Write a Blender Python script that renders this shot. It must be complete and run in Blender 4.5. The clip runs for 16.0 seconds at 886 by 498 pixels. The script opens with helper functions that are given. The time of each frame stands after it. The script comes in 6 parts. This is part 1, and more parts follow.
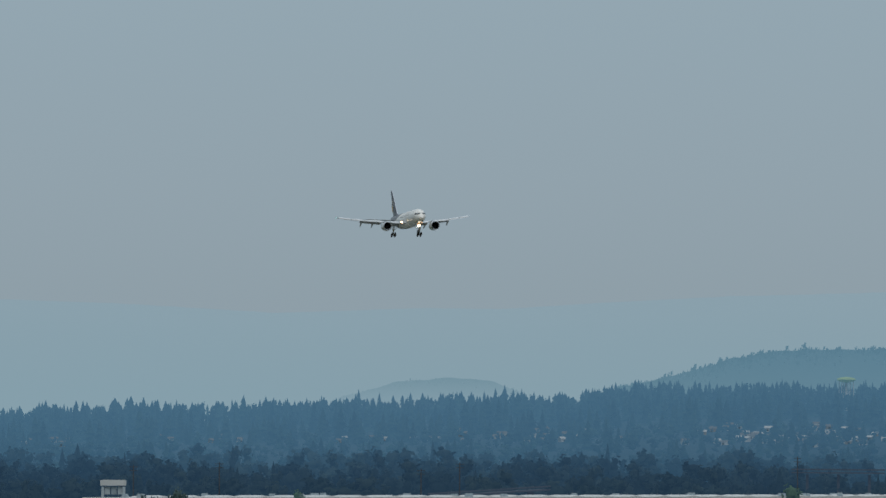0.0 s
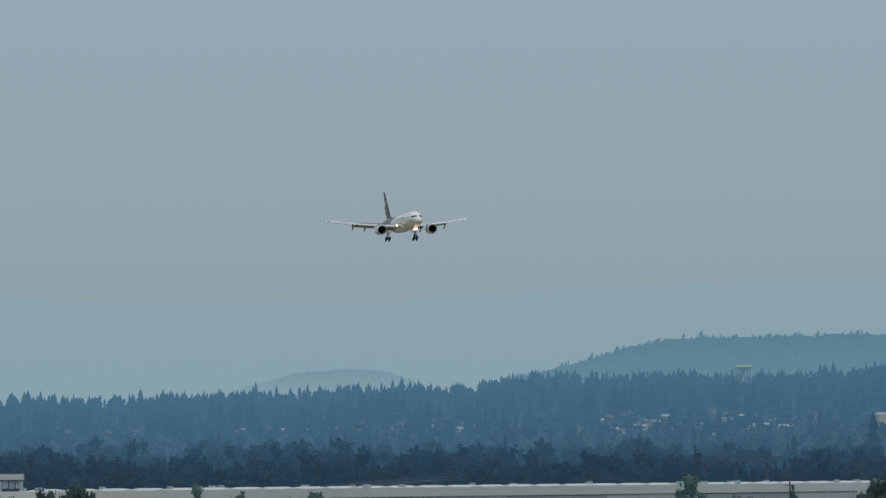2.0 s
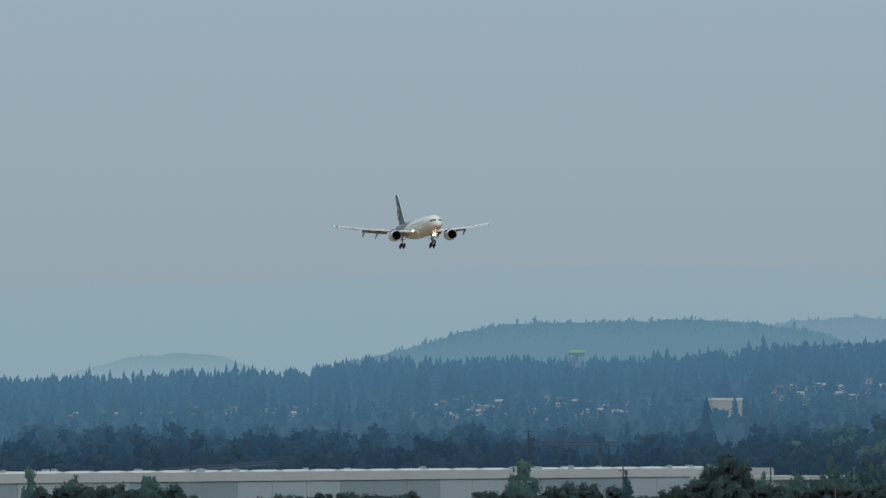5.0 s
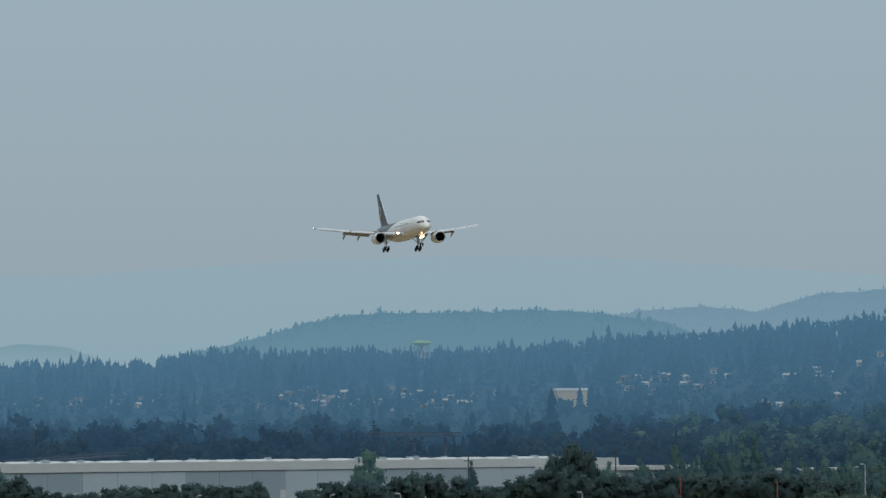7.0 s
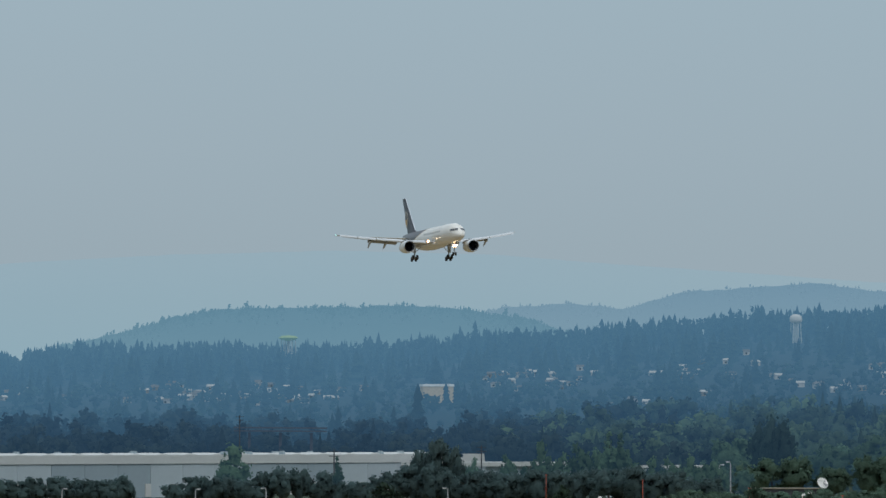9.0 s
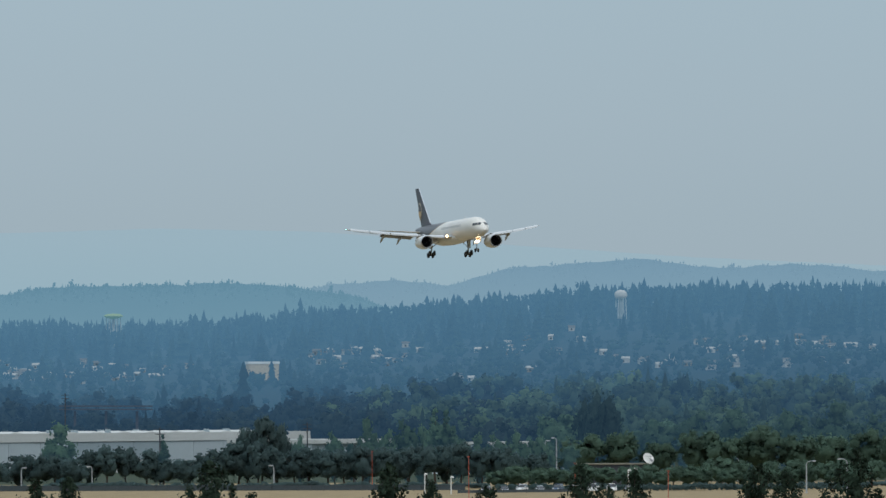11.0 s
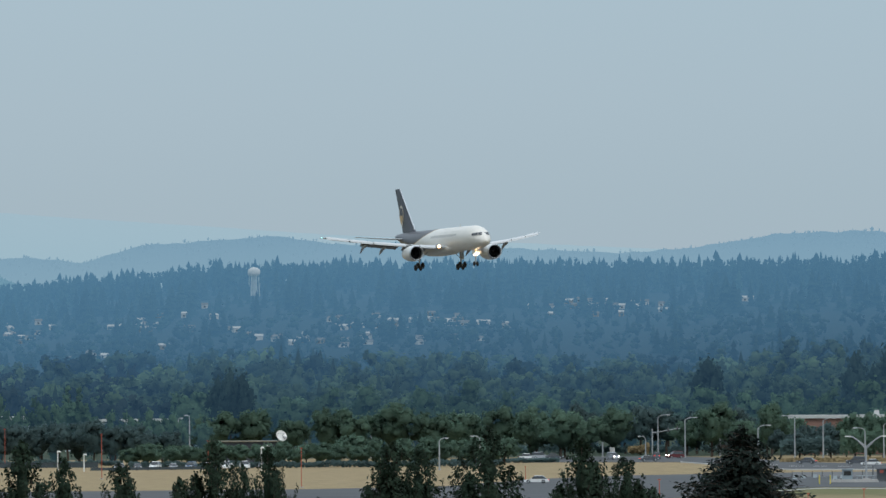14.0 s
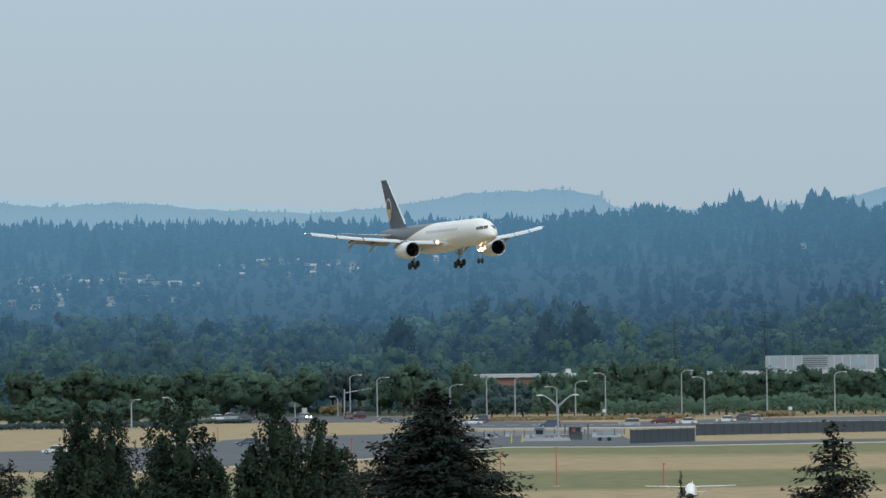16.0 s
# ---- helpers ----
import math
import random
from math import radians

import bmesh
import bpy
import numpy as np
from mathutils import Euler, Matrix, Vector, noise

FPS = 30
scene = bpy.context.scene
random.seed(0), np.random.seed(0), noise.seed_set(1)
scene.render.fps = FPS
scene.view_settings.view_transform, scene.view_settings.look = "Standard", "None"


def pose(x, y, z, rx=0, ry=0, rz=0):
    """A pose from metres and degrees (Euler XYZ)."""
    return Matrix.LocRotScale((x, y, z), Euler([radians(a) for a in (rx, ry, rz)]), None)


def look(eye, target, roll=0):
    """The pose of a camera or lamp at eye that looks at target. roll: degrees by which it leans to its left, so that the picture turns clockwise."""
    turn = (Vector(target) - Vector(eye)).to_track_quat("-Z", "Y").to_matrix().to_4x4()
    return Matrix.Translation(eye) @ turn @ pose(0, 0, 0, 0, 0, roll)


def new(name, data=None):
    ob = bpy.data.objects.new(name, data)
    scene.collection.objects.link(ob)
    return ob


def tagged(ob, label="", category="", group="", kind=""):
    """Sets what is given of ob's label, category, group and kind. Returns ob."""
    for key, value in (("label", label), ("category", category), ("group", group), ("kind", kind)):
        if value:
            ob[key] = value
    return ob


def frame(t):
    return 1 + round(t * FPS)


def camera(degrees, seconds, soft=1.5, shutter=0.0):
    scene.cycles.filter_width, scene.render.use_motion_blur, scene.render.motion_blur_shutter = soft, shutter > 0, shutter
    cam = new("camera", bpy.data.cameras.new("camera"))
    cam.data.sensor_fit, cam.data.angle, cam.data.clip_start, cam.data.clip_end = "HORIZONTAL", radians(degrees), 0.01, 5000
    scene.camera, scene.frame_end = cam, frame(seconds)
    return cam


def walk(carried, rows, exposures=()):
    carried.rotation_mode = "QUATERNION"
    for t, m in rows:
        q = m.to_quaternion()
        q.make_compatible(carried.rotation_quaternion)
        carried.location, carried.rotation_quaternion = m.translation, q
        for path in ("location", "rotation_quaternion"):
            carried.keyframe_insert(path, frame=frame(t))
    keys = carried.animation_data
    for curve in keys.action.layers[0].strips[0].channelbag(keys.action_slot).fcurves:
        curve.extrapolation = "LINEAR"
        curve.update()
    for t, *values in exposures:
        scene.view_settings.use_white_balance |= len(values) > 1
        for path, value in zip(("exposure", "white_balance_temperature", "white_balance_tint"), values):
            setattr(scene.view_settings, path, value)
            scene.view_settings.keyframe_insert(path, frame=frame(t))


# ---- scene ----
# A telephoto camera on a rooftop, 18 m up, pans with a landing airliner.
cam = camera(6.1898, 16.0, soft=1.5)
EYE = 18.0
# seconds, bearing (right of +y), upward tilt, lean
TURNS = [
    (0.0, -9.839, 1.610, 0.088),
    (0.5, -9.721, 1.583, -0.219),
    (1.0, -9.587, 1.569, -0.358),
    (1.5, -9.328, 1.544, -0.460),
    (2.0, -9.111, 1.543, -0.439),
    (2.5, -8.944, 1.517, -0.321),
    (3.0, -8.738, 1.512, -0.233),
    (5.5, -7.667, 1.415, -0.385),
    (6.0, -7.337, 1.411, -0.495),
    (6.5, -7.081, 1.383, -0.505),
    (7.0, -6.866, 1.356, -0.419),
    (7.5, -6.627, 1.350, -0.500),
    (8.0, -6.387, 1.348, -0.482),
    (8.5, -6.180, 1.344, -0.161),
    (11.0, -4.714, 1.157, -0.328),
    (11.5, -4.230, 1.130, -0.263),
    (12.0, -3.774, 1.106, -0.192),
    (12.5, -3.345, 1.057, -0.202),
    (13.0, -2.994, 1.059, 0.025),
    (13.5, -2.583, 1.000, -0.188),
    (14.0, -2.149, 0.983, -0.377),
    (14.5, -1.724, 0.933, -0.561),
    (15.0, -1.259, 0.857, -0.841),
    (15.5, -0.615, 0.742, -0.733),
    (16.0, 0.008, 0.686, -0.745),
]
walk(cam, [(t, pose(0, 0, EYE, 90 + tilt, 0, -bearing) @ pose(0, 0, 0, 0, 0, lean))
           for t, bearing, tilt, lean in TURNS],
     exposures=[(0.0, -0.50), (3.0, -0.42), (5.5, -0.36), (8.5, -0.30), (11.0, -0.16), (13.5, -0.06), (16.0, 0.10)])

# ---- sky and light: a bright haze-grey overcast with a weak wide sun ----
SUN_EL, SUN_AZ = 48.0, 150.0     # degrees; the sun stands high behind the camera's right
world = bpy.data.worlds.new("sky")
scene.world = world
world.use_nodes = True
nt = world.node_tree
nt.nodes.clear()
out = nt.nodes.new("ShaderNodeOutputWorld")
bg = nt.nodes.new("ShaderNodeBackground")
sky = nt.nodes.new("ShaderNodeTexSky")
sky.sky_type, sky.sun_disc = "NISHITA", False
sky.sun_elevation, sky.sun_rotation = radians(SUN_EL), radians(SUN_AZ)
sky.air_density, sky.dust_density = 1.5, 5.0
dim = nt.nodes.new("ShaderNodeVectorMath")
dim.operation = "SCALE"
dim.inputs["Scale"].default_value = 0.09
nt.links.new(sky.outputs[0], dim.inputs[0])
tc = nt.nodes.new("ShaderNodeTexCoord")
sep = nt.nodes.new("ShaderNodeSeparateXYZ")
nt.links.new(tc.outputs["Generated"], sep.inputs[0])
ramp = nt.nodes.new("ShaderNodeValToRGB")     # overcast: zenith brighter than the horizon
nt.links.new(sep.outputs["Z"], ramp.inputs[0])
STOPS = [(0.0, (0.40, 0.505, 0.578)), (0.015, (0.405, 0.51, 0.583)), (0.0225, (0.41, 0.52, 0.592)), (0.034, (0.425, 0.54, 0.618)),
         (0.056, (0.43, 0.565, 0.655)), (0.30, (0.66, 0.80, 0.93)), (1.0, (1.15, 1.34, 1.52))]
el = ramp.color_ramp.elements
while len(el) < len(STOPS):
    el.new(0.5)
for e, (p, c) in zip(el, STOPS):
    e.position, e.color = p, (*c, 1)
mixer = nt.nodes.new("ShaderNodeMix")
mixer.data_type = "RGBA"
mixer.inputs["Factor"].default_value = 0.93
nt.links.new(dim.outputs[0], mixer.inputs["A"])
nt.links.new(ramp.outputs[0], mixer.inputs["B"])
nt.links.new(mixer.outputs["Result"], bg.inputs[0])
bg.inputs[1].default_value = 1.0
nt.links.new(bg.outputs[0], out.inputs[0])
sun = new("sun", bpy.data.lights.new("sun", "SUN"))
sun.data.energy, sun.data.angle, sun.data.color = 0.9, radians(16), (1.0, 0.97, 0.93)
sun.matrix_world = look((0, 0, 300), (-math.sin(radians(SUN_AZ)) * math.cos(radians(SUN_EL)) * 300,
                                      -math.cos(radians(SUN_AZ)) * math.cos(radians(SUN_EL)) * 300, 300 - 300 * math.sin(radians(SUN_EL))))


# ---- materials ----
def material(name, base, rough=0.6, metal=0.0, grain=0.15, size=1.0, coarse=0.12, bump=0.0, spec=0.5, glow=None, power=0.0,
             island=0.0, each=0.0, alpha=None, thin=0.0):
    """A surface with variation at two scales; island and each vary it by mesh island and by object."""
    m = bpy.data.materials.new(name)
    m.use_nodes = True
    t = m.node_tree
    p = t.nodes["Principled BSDF"]
    p.inputs["Roughness"].default_value = rough
    p.inputs["Metallic"].default_value = metal
    p.inputs["Specular IOR Level"].default_value = spec
    co = t.nodes.new("ShaderNodeTexCoord")
    fine = t.nodes.new("ShaderNodeTexNoise")
    fine.inputs["Scale"].default_value, fine.inputs["Detail"].default_value = 6.0 / size, 4
    wide = t.nodes.new("ShaderNodeTexNoise")
    wide.inputs["Scale"].default_value, wide.inputs["Detail"].default_value = 0.6 / size, 3
    for n in (fine, wide):
        t.links.new(co.outputs["Object"], n.inputs["Vector"])

    def scaled(socket, amount):
        n = t.nodes.new("ShaderNodeMath")
        n.operation = "MULTIPLY_ADD"
        t.links.new(socket, n.inputs[0])
        n.inputs[1].default_value, n.inputs[2].default_value = 2 * amount, 1 - amount
        return n.outputs[0]

    factors = [scaled(fine.outputs["Fac"], grain), scaled(wide.outputs["Fac"], coarse)]
    if island:
        g = t.nodes.new("ShaderNodeNewGeometry")
        factors.append(scaled(g.outputs["Random Per Island"], island))
    if each:
        o = t.nodes.new("ShaderNodeObjectInfo")
        factors.append(scaled(o.outputs["Random"], each))
    value = factors[0]
    for f in factors[1:]:
        n = t.nodes.new("ShaderNodeMath")
        n.operation = "MULTIPLY"
        t.links.new(value, n.inputs[0])
        t.links.new(f, n.inputs[1])
        value = n.outputs[0]
    v = t.nodes.new("ShaderNodeVectorMath")
    v.operation = "SCALE"
    v.inputs[0].default_value = base
    t.links.new(value, v.inputs["Scale"])
    t.links.new(v.outputs[0], p.inputs["Base Color"])
    if bump:
        b = t.nodes.new("ShaderNodeBump")
        b.inputs["Strength"].default_value, b.inputs["Distance"].default_value = bump, 0.05 * size
        t.links.new(fine.outputs["Fac"], b.inputs["Height"])
        t.links.new(b.outputs[0], p.inputs["Normal"])
    if glow:
        p.inputs["Emission Color"].default_value = (*glow, 1)
        p.inputs["Emission Strength"].default_value = power
    if thin:
        tr = t.nodes.new("ShaderNodeBsdfTranslucent")
        t.links.new(v.outputs[0], tr.inputs["Color"])
        mx = t.nodes.new("ShaderNodeMixShader")
        mx.inputs[0].default_value = thin
        t.links.new(p.outputs[0], mx.inputs[1])
        t.links.new(tr.outputs[0], mx.inputs[2])
        t.links.new(mx.outputs[0], t.nodes["Material Output"].inputs["Surface"])
    return m


# haze colour painted into the far backdrop as emission, by distance in metres
HAZE_PAINT = [(2000, (0.0095, 0.0235, 0.038)), (2700, (0.0175, 0.043, 0.076)), (3000, (0.023, 0.057, 0.102)), (3150, (0.030, 0.076, 0.134)), (3300, (0.040, 0.102, 0.174)), (3600, (0.053, 0.134, 0.223)),
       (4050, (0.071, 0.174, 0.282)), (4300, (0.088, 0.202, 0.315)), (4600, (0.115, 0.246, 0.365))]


def distance(name, base, other=None, size=5.0, grain=0.3, thin=0.0, each=0.0, haze_glow=None, low=None):
    """Material of the far backdrop, with haze painted in as emission. base and other: the colours of a thing and of its
    unlike neighbours;
    a given haze glow is one fixed colour; low: height, height and the haze colour painted in the valley at a hill's
    foot."""
    m = material(name, base, 0.95, grain=grain, size=size, each=each, spec=0.03, thin=thin)
    t = m.node_tree
    p = t.nodes["Principled BSDF"]
    scale = p.inputs["Base Color"].links[0].from_node
    at = t.nodes.new("ShaderNodeNewGeometry")
    away = t.nodes.new("ShaderNodeVectorMath")
    away.operation = "LENGTH"
    t.links.new(at.outputs["Position"], away.inputs[0])
    xyz = t.nodes.new("ShaderNodeSeparateXYZ")
    t.links.new(at.outputs["Position"], xyz.inputs[0])

    def span(socket, a, b, c=0.0, d=1.0):
        n = t.nodes.new("ShaderNodeMapRange")
        t.links.new(socket, n.inputs["Value"])
        for key, value in (("From Min", a), ("From Max", b), ("To Min", c), ("To Max", d)):
            n.inputs[key].default_value = value
        return n.outputs[0]

    def mixed(factor, x, y):
        n = t.nodes.new("ShaderNodeMix")
        n.data_type = "RGBA"
        t.links.new(factor, n.inputs["Factor"])
        for key, value in (("A", x), ("B", y)):
            if isinstance(value, tuple):
                n.inputs[key].default_value = (*value, 1)
            else:
                t.links.new(value, n.inputs[key])
        return n.outputs["Result"]

    if other:     # each tree its own tone
        kind = t.nodes.new("ShaderNodeAttribute")
        kind.attribute_name = "tone"
        t.links.new(mixed(kind.outputs["Fac"], base, other), scale.inputs[0])
    if haze_glow:
        painted_haze = mixed(span(xyz.outputs["Z"], low[0], low[1]), low[2], haze_glow) if low else None
    else:     # the painted haze is shifted thicker in the west, thinner in the east
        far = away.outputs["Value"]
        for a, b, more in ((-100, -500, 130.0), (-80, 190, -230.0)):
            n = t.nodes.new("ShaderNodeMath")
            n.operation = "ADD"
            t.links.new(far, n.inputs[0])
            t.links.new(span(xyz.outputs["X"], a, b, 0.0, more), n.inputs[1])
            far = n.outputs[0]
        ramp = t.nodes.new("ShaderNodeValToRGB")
        t.links.new(span(far, HAZE_PAINT[0][0], HAZE_PAINT[-1][0]), ramp.inputs[0])
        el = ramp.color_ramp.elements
        while len(el) < len(HAZE_PAINT):
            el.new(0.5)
        for e, (d, c) in zip(el, HAZE_PAINT):
            e.position, e.color = (d - HAZE_PAINT[0][0]) / (HAZE_PAINT[-1][0] - HAZE_PAINT[0][0]), (*c, 1)
        painted_haze = ramp.outputs[0]
    if painted_haze:
        t.links.new(painted_haze, p.inputs["Emission Color"])
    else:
        p.inputs["Emission Color"].default_value = (*haze_glow, 1)
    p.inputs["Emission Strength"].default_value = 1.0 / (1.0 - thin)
    return m


LEAF_NEAR = material("leaf_near", (0.028, 0.047, 0.030), 0.7, grain=0.3, size=0.5, coarse=0.25, island=0.3, spec=0.1, thin=0.3)
LEAF_FIR = material("leaf_fir", (0.016, 0.025, 0.020), 0.65, grain=0.25, size=0.5, island=0.3, spec=0.1, thin=0.2)
LEAF_ROAD = material("leaf_road", (0.108, 0.172, 0.124), 0.85, grain=0.4, size=3, coarse=0.2, island=0.15, each=0.2, spec=0.08, thin=0.58)
LEAF_DARK = material("leaf_dark", (0.092, 0.142, 0.140), 0.85, grain=0.4, size=3, coarse=0.2, island=0.15, each=0.2, spec=0.08, thin=0.58)
# these two leaves emit the painted haze as well
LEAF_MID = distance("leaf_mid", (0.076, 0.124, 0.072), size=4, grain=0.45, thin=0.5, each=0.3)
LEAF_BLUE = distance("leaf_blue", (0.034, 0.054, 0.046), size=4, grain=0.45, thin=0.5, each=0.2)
BARK = material("bark", (0.07, 0.055, 0.045), 0.9, grain=0.4, size=0.4, bump=0.5, spec=0.2)
# far woods and slope glow with haze painted in by distance
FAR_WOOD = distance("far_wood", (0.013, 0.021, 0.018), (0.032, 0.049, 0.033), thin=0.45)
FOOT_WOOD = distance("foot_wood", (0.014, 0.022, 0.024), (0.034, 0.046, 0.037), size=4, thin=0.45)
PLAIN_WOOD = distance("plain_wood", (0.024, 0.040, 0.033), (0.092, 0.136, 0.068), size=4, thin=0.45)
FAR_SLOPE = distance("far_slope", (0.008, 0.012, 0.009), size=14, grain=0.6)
# hills emit a fixed painted haze, blended to another tone at the foot
HILL_ONE = distance("hill_one", (0.006, 0.010, 0.011), size=20, haze_glow=(0.130, 0.272, 0.374), low=(60, 90, (0.160, 0.305, 0.402)))
HILL_TWO = distance("hill_two", (0.004, 0.007, 0.009), size=20, haze_glow=(0.180, 0.318, 0.432), low=(78, 108, (0.215, 0.355, 0.457)))
HILL_FAINT = distance("hill_faint", (0.004, 0.006, 0.008), size=20, haze_glow=(0.222, 0.372, 0.455), low=(60, 74, (0.29, 0.44, 0.525)))
MOUNTAIN = distance("mountain", (0.003, 0.004, 0.005), size=80, haze_glow=(0.345, 0.482, 0.562), low=(70, 124, (0.325, 0.478, 0.560)))
WHITE = material("white_paint", (0.66, 0.65, 0.61), 0.32, grain=0.03, coarse=0.06, size=1.5, spec=0.5)
BROWN = material("brown_paint", (0.028, 0.028, 0.037), 0.35, grain=0.08, coarse=0.1, size=1.5)
GOLD = material("gold_paint", (0.46, 0.29, 0.12), 0.35, grain=0.06, size=1)
GREY_PAINT = material("grey_paint", (0.34, 0.35, 0.355), 0.42, grain=0.05, coarse=0.1, size=1.5)
WING_PAINT = material("wing_paint", (0.52, 0.53, 0.53), 0.38, grain=0.05, coarse=0.1, size=1.5)
GREY_DARK = material("grey_dark", (0.28, 0.285, 0.29), 0.5, grain=0.1, size=1)
STEEL = material("steel", (0.55, 0.56, 0.57), 0.3, metal=0.9, grain=0.06, size=0.6)
GALV = material("galvanised", (0.33, 0.345, 0.355), 0.55, metal=0.2, grain=0.1, size=0.5)
RUBBER = material("rubber", (0.02, 0.02, 0.021), 0.8, grain=0.2, size=0.3)
FAN = material("fan_dark", (0.012, 0.013, 0.017), 0.45, metal=0.3, grain=0.15, size=0.4)
GLASS = material("dark_glass", (0.02, 0.024, 0.028), 0.08, grain=0.1, size=0.6, spec=0.8)
# orange emission stands in for the halo of glare round a lamp
LAMP_HALO = material("lamp_halo", (0.6, 0.4, 0.25), 0.3, glow=(1.0, 0.5, 0.2), power=1.3)
LAMP_CORE = material("lamp_core", (0.9, 0.9, 0.8), 0.3, glow=(1.0, 0.78, 0.52), power=9)
LAMP_GREEN = material("nav_green", (0.2, 0.8, 0.7), 0.3, glow=(0.45, 1.0, 0.95), power=3)
LETTER = material("grey_letter", (0.43, 0.42, 0.40), 0.5, grain=0.1, size=0.5)


def livery_paint():
    """Cream white ahead, brown behind a slanting edge with a gold line between; y runs forward, z up."""
    m = material("livery_paint", (0.7, 0.665, 0.6), 0.32, grain=0.03, coarse=0.06, size=1.5)
    t = m.node_tree
    p = t.nodes["Principled BSDF"]
    base = p.inputs["Base Color"].links[0].from_socket
    co = t.nodes.new("ShaderNodeTexCoord")
    sp = t.nodes.new("ShaderNodeSeparateXYZ")
    t.links.new(co.outputs["Object"], sp.inputs[0])

    def calc(op, x, y, clamp=False):
        n = t.nodes.new("ShaderNodeMath")
        n.operation, n.use_clamp = op, clamp
        for s, k in zip(n.inputs, (x, y)):
            if isinstance(k, (int, float)):
                s.default_value = k
            else:
                t.links.new(k, s)
        return n.outputs[0]

    rise = calc("POWER", calc("MULTIPLY", calc("ADD", sp.outputs["Z"], 1.7), 1 / 3.7, True), 0.75)
    edge = calc("SUBTRACT", 41.0, calc("MULTIPLY", rise, 18.5))
    past = calc("SUBTRACT", calc("SUBTRACT", 22.0, sp.outputs["Y"]), edge)
    colour = base
    for start, paint in ((0.0, (0.5, 0.3, 0.1)), (0.45, (0.038, 0.036, 0.043))):
        mx = t.nodes.new("ShaderNodeMix")
        mx.data_type = "RGBA"
        t.links.new(calc("MULTIPLY", calc("SUBTRACT", past, start), 12.0, True), mx.inputs["Factor"])
        t.links.new(colour, mx.inputs["A"])
        mx.inputs["B"].default_value = (*paint, 1)
        colour = mx.outputs["Result"]
    t.links.new(colour, p.inputs["Base Color"])
    return m


LIVERY = livery_paint()


# ---- mesh helpers ----
class Shape:
    """Collects vertices and faces of one mesh."""

    def __init__(self):
        self.v, self.f, self.m = [], [], []

    def add(self, verts, faces, slot=0):
        n = len(self.v)
        self.v += [tuple(p) for p in verts]
        self.f += [tuple(n + i for i in q) for q in faces]
        self.m += [slot] * len(faces)
        return self

    def box(self, c, s, rz=0.0, slot=0, taper=1.0):
        x, y, z = (k / 2 for k in s)
        cs, sn = math.cos(radians(rz)), math.sin(radians(rz))
        pts = []
        for dz, k in ((-z, 1.0), (z, taper)):
            for dx, dy in ((-x, -y), (x, -y), (x, y), (-x, y)):
                dx, dy = dx * k, dy * k
                pts.append((c[0] + dx * cs - dy * sn, c[1] + dx * sn + dy * cs, c[2] + dz))
        return self.add(pts, [(3, 2, 1, 0), (4, 5, 6, 7), (0, 1, 5, 4), (1, 2, 6, 5), (2, 3, 7, 6), (3, 0, 4, 7)], slot)

    def rod(self, p, q, r0, r1=None, n=8, slot=0, caps=True):
        p, q = Vector(p), Vector(q)
        r1 = r0 if r1 is None else r1
        w = (q - p).normalized()
        u = w.orthogonal().normalized()
        k = w.cross(u)
        pts = [c + (u * math.cos(a) + k * math.sin(a)) * r for c, r in ((p, r0), (q, r1)) for a in (2 * math.pi * i / n for i in range(n))]
        faces = [(i, (i + 1) % n, n + (i + 1) % n, n + i) for i in range(n)]
        if caps:
            faces += [tuple(range(n))[::-1], tuple(range(n, 2 * n))]
        return self.add(pts, faces, slot)

    def loft(self, rings, slot=0, closed=True, caps=True):
        n = len(rings[0])
        pts = [p for r in rings for p in r]
        faces = []
        for i in range(len(rings) - 1):
            for j in range(n if closed else n - 1):
                faces.append((i * n + j, i * n + (j + 1) % n, (i + 1) * n + (j + 1) % n, (i + 1) * n + j))
        if caps and closed:
            faces += [tuple(range(n))[::-1], tuple(range((len(rings) - 1) * n, len(rings) * n))]
        return self.add(pts, faces, slot)

    def path(self, pts, r, n=6, slot=0):
        for a, b in zip(pts, pts[1:]):
            self.rod(a, b, r, r, n, slot)
        return self

    def mesh(self, name, mats, smooth=0.0):
        me = bpy.data.meshes.new(name)
        me.from_pydata(self.v, [], self.f)
        for m in (mats if isinstance(mats, (list, tuple)) else [mats]):
            me.materials.append(m)
        if any(self.m):
            me.polygons.foreach_set("material_index", self.m)
        me.update()
        if smooth:
            me.shade_smooth()
            me.set_sharp_from_angle(angle=radians(smooth))
        return me


def part(name, shape, mats, parent=None, label="", smooth=0.0, m=None):
    ob = new(name, shape.mesh(name, mats, smooth) if isinstance(shape, Shape) else shape)
    if parent:
        ob.parent = parent
    if m is not None:
        ob.matrix_basis = m
    return tagged(ob, label)


def thing(name, label, category, m=None, group="", kind=""):
    ob = new(name)
    ob.empty_display_size = 0.5
    if m is not None:
        ob.matrix_basis = m
    return tagged(ob, label, category, group, kind)


def spot(bearing, dist, z=0.0):
    a = radians(bearing)
    return Vector((dist * math.sin(a), dist * math.cos(a), z))


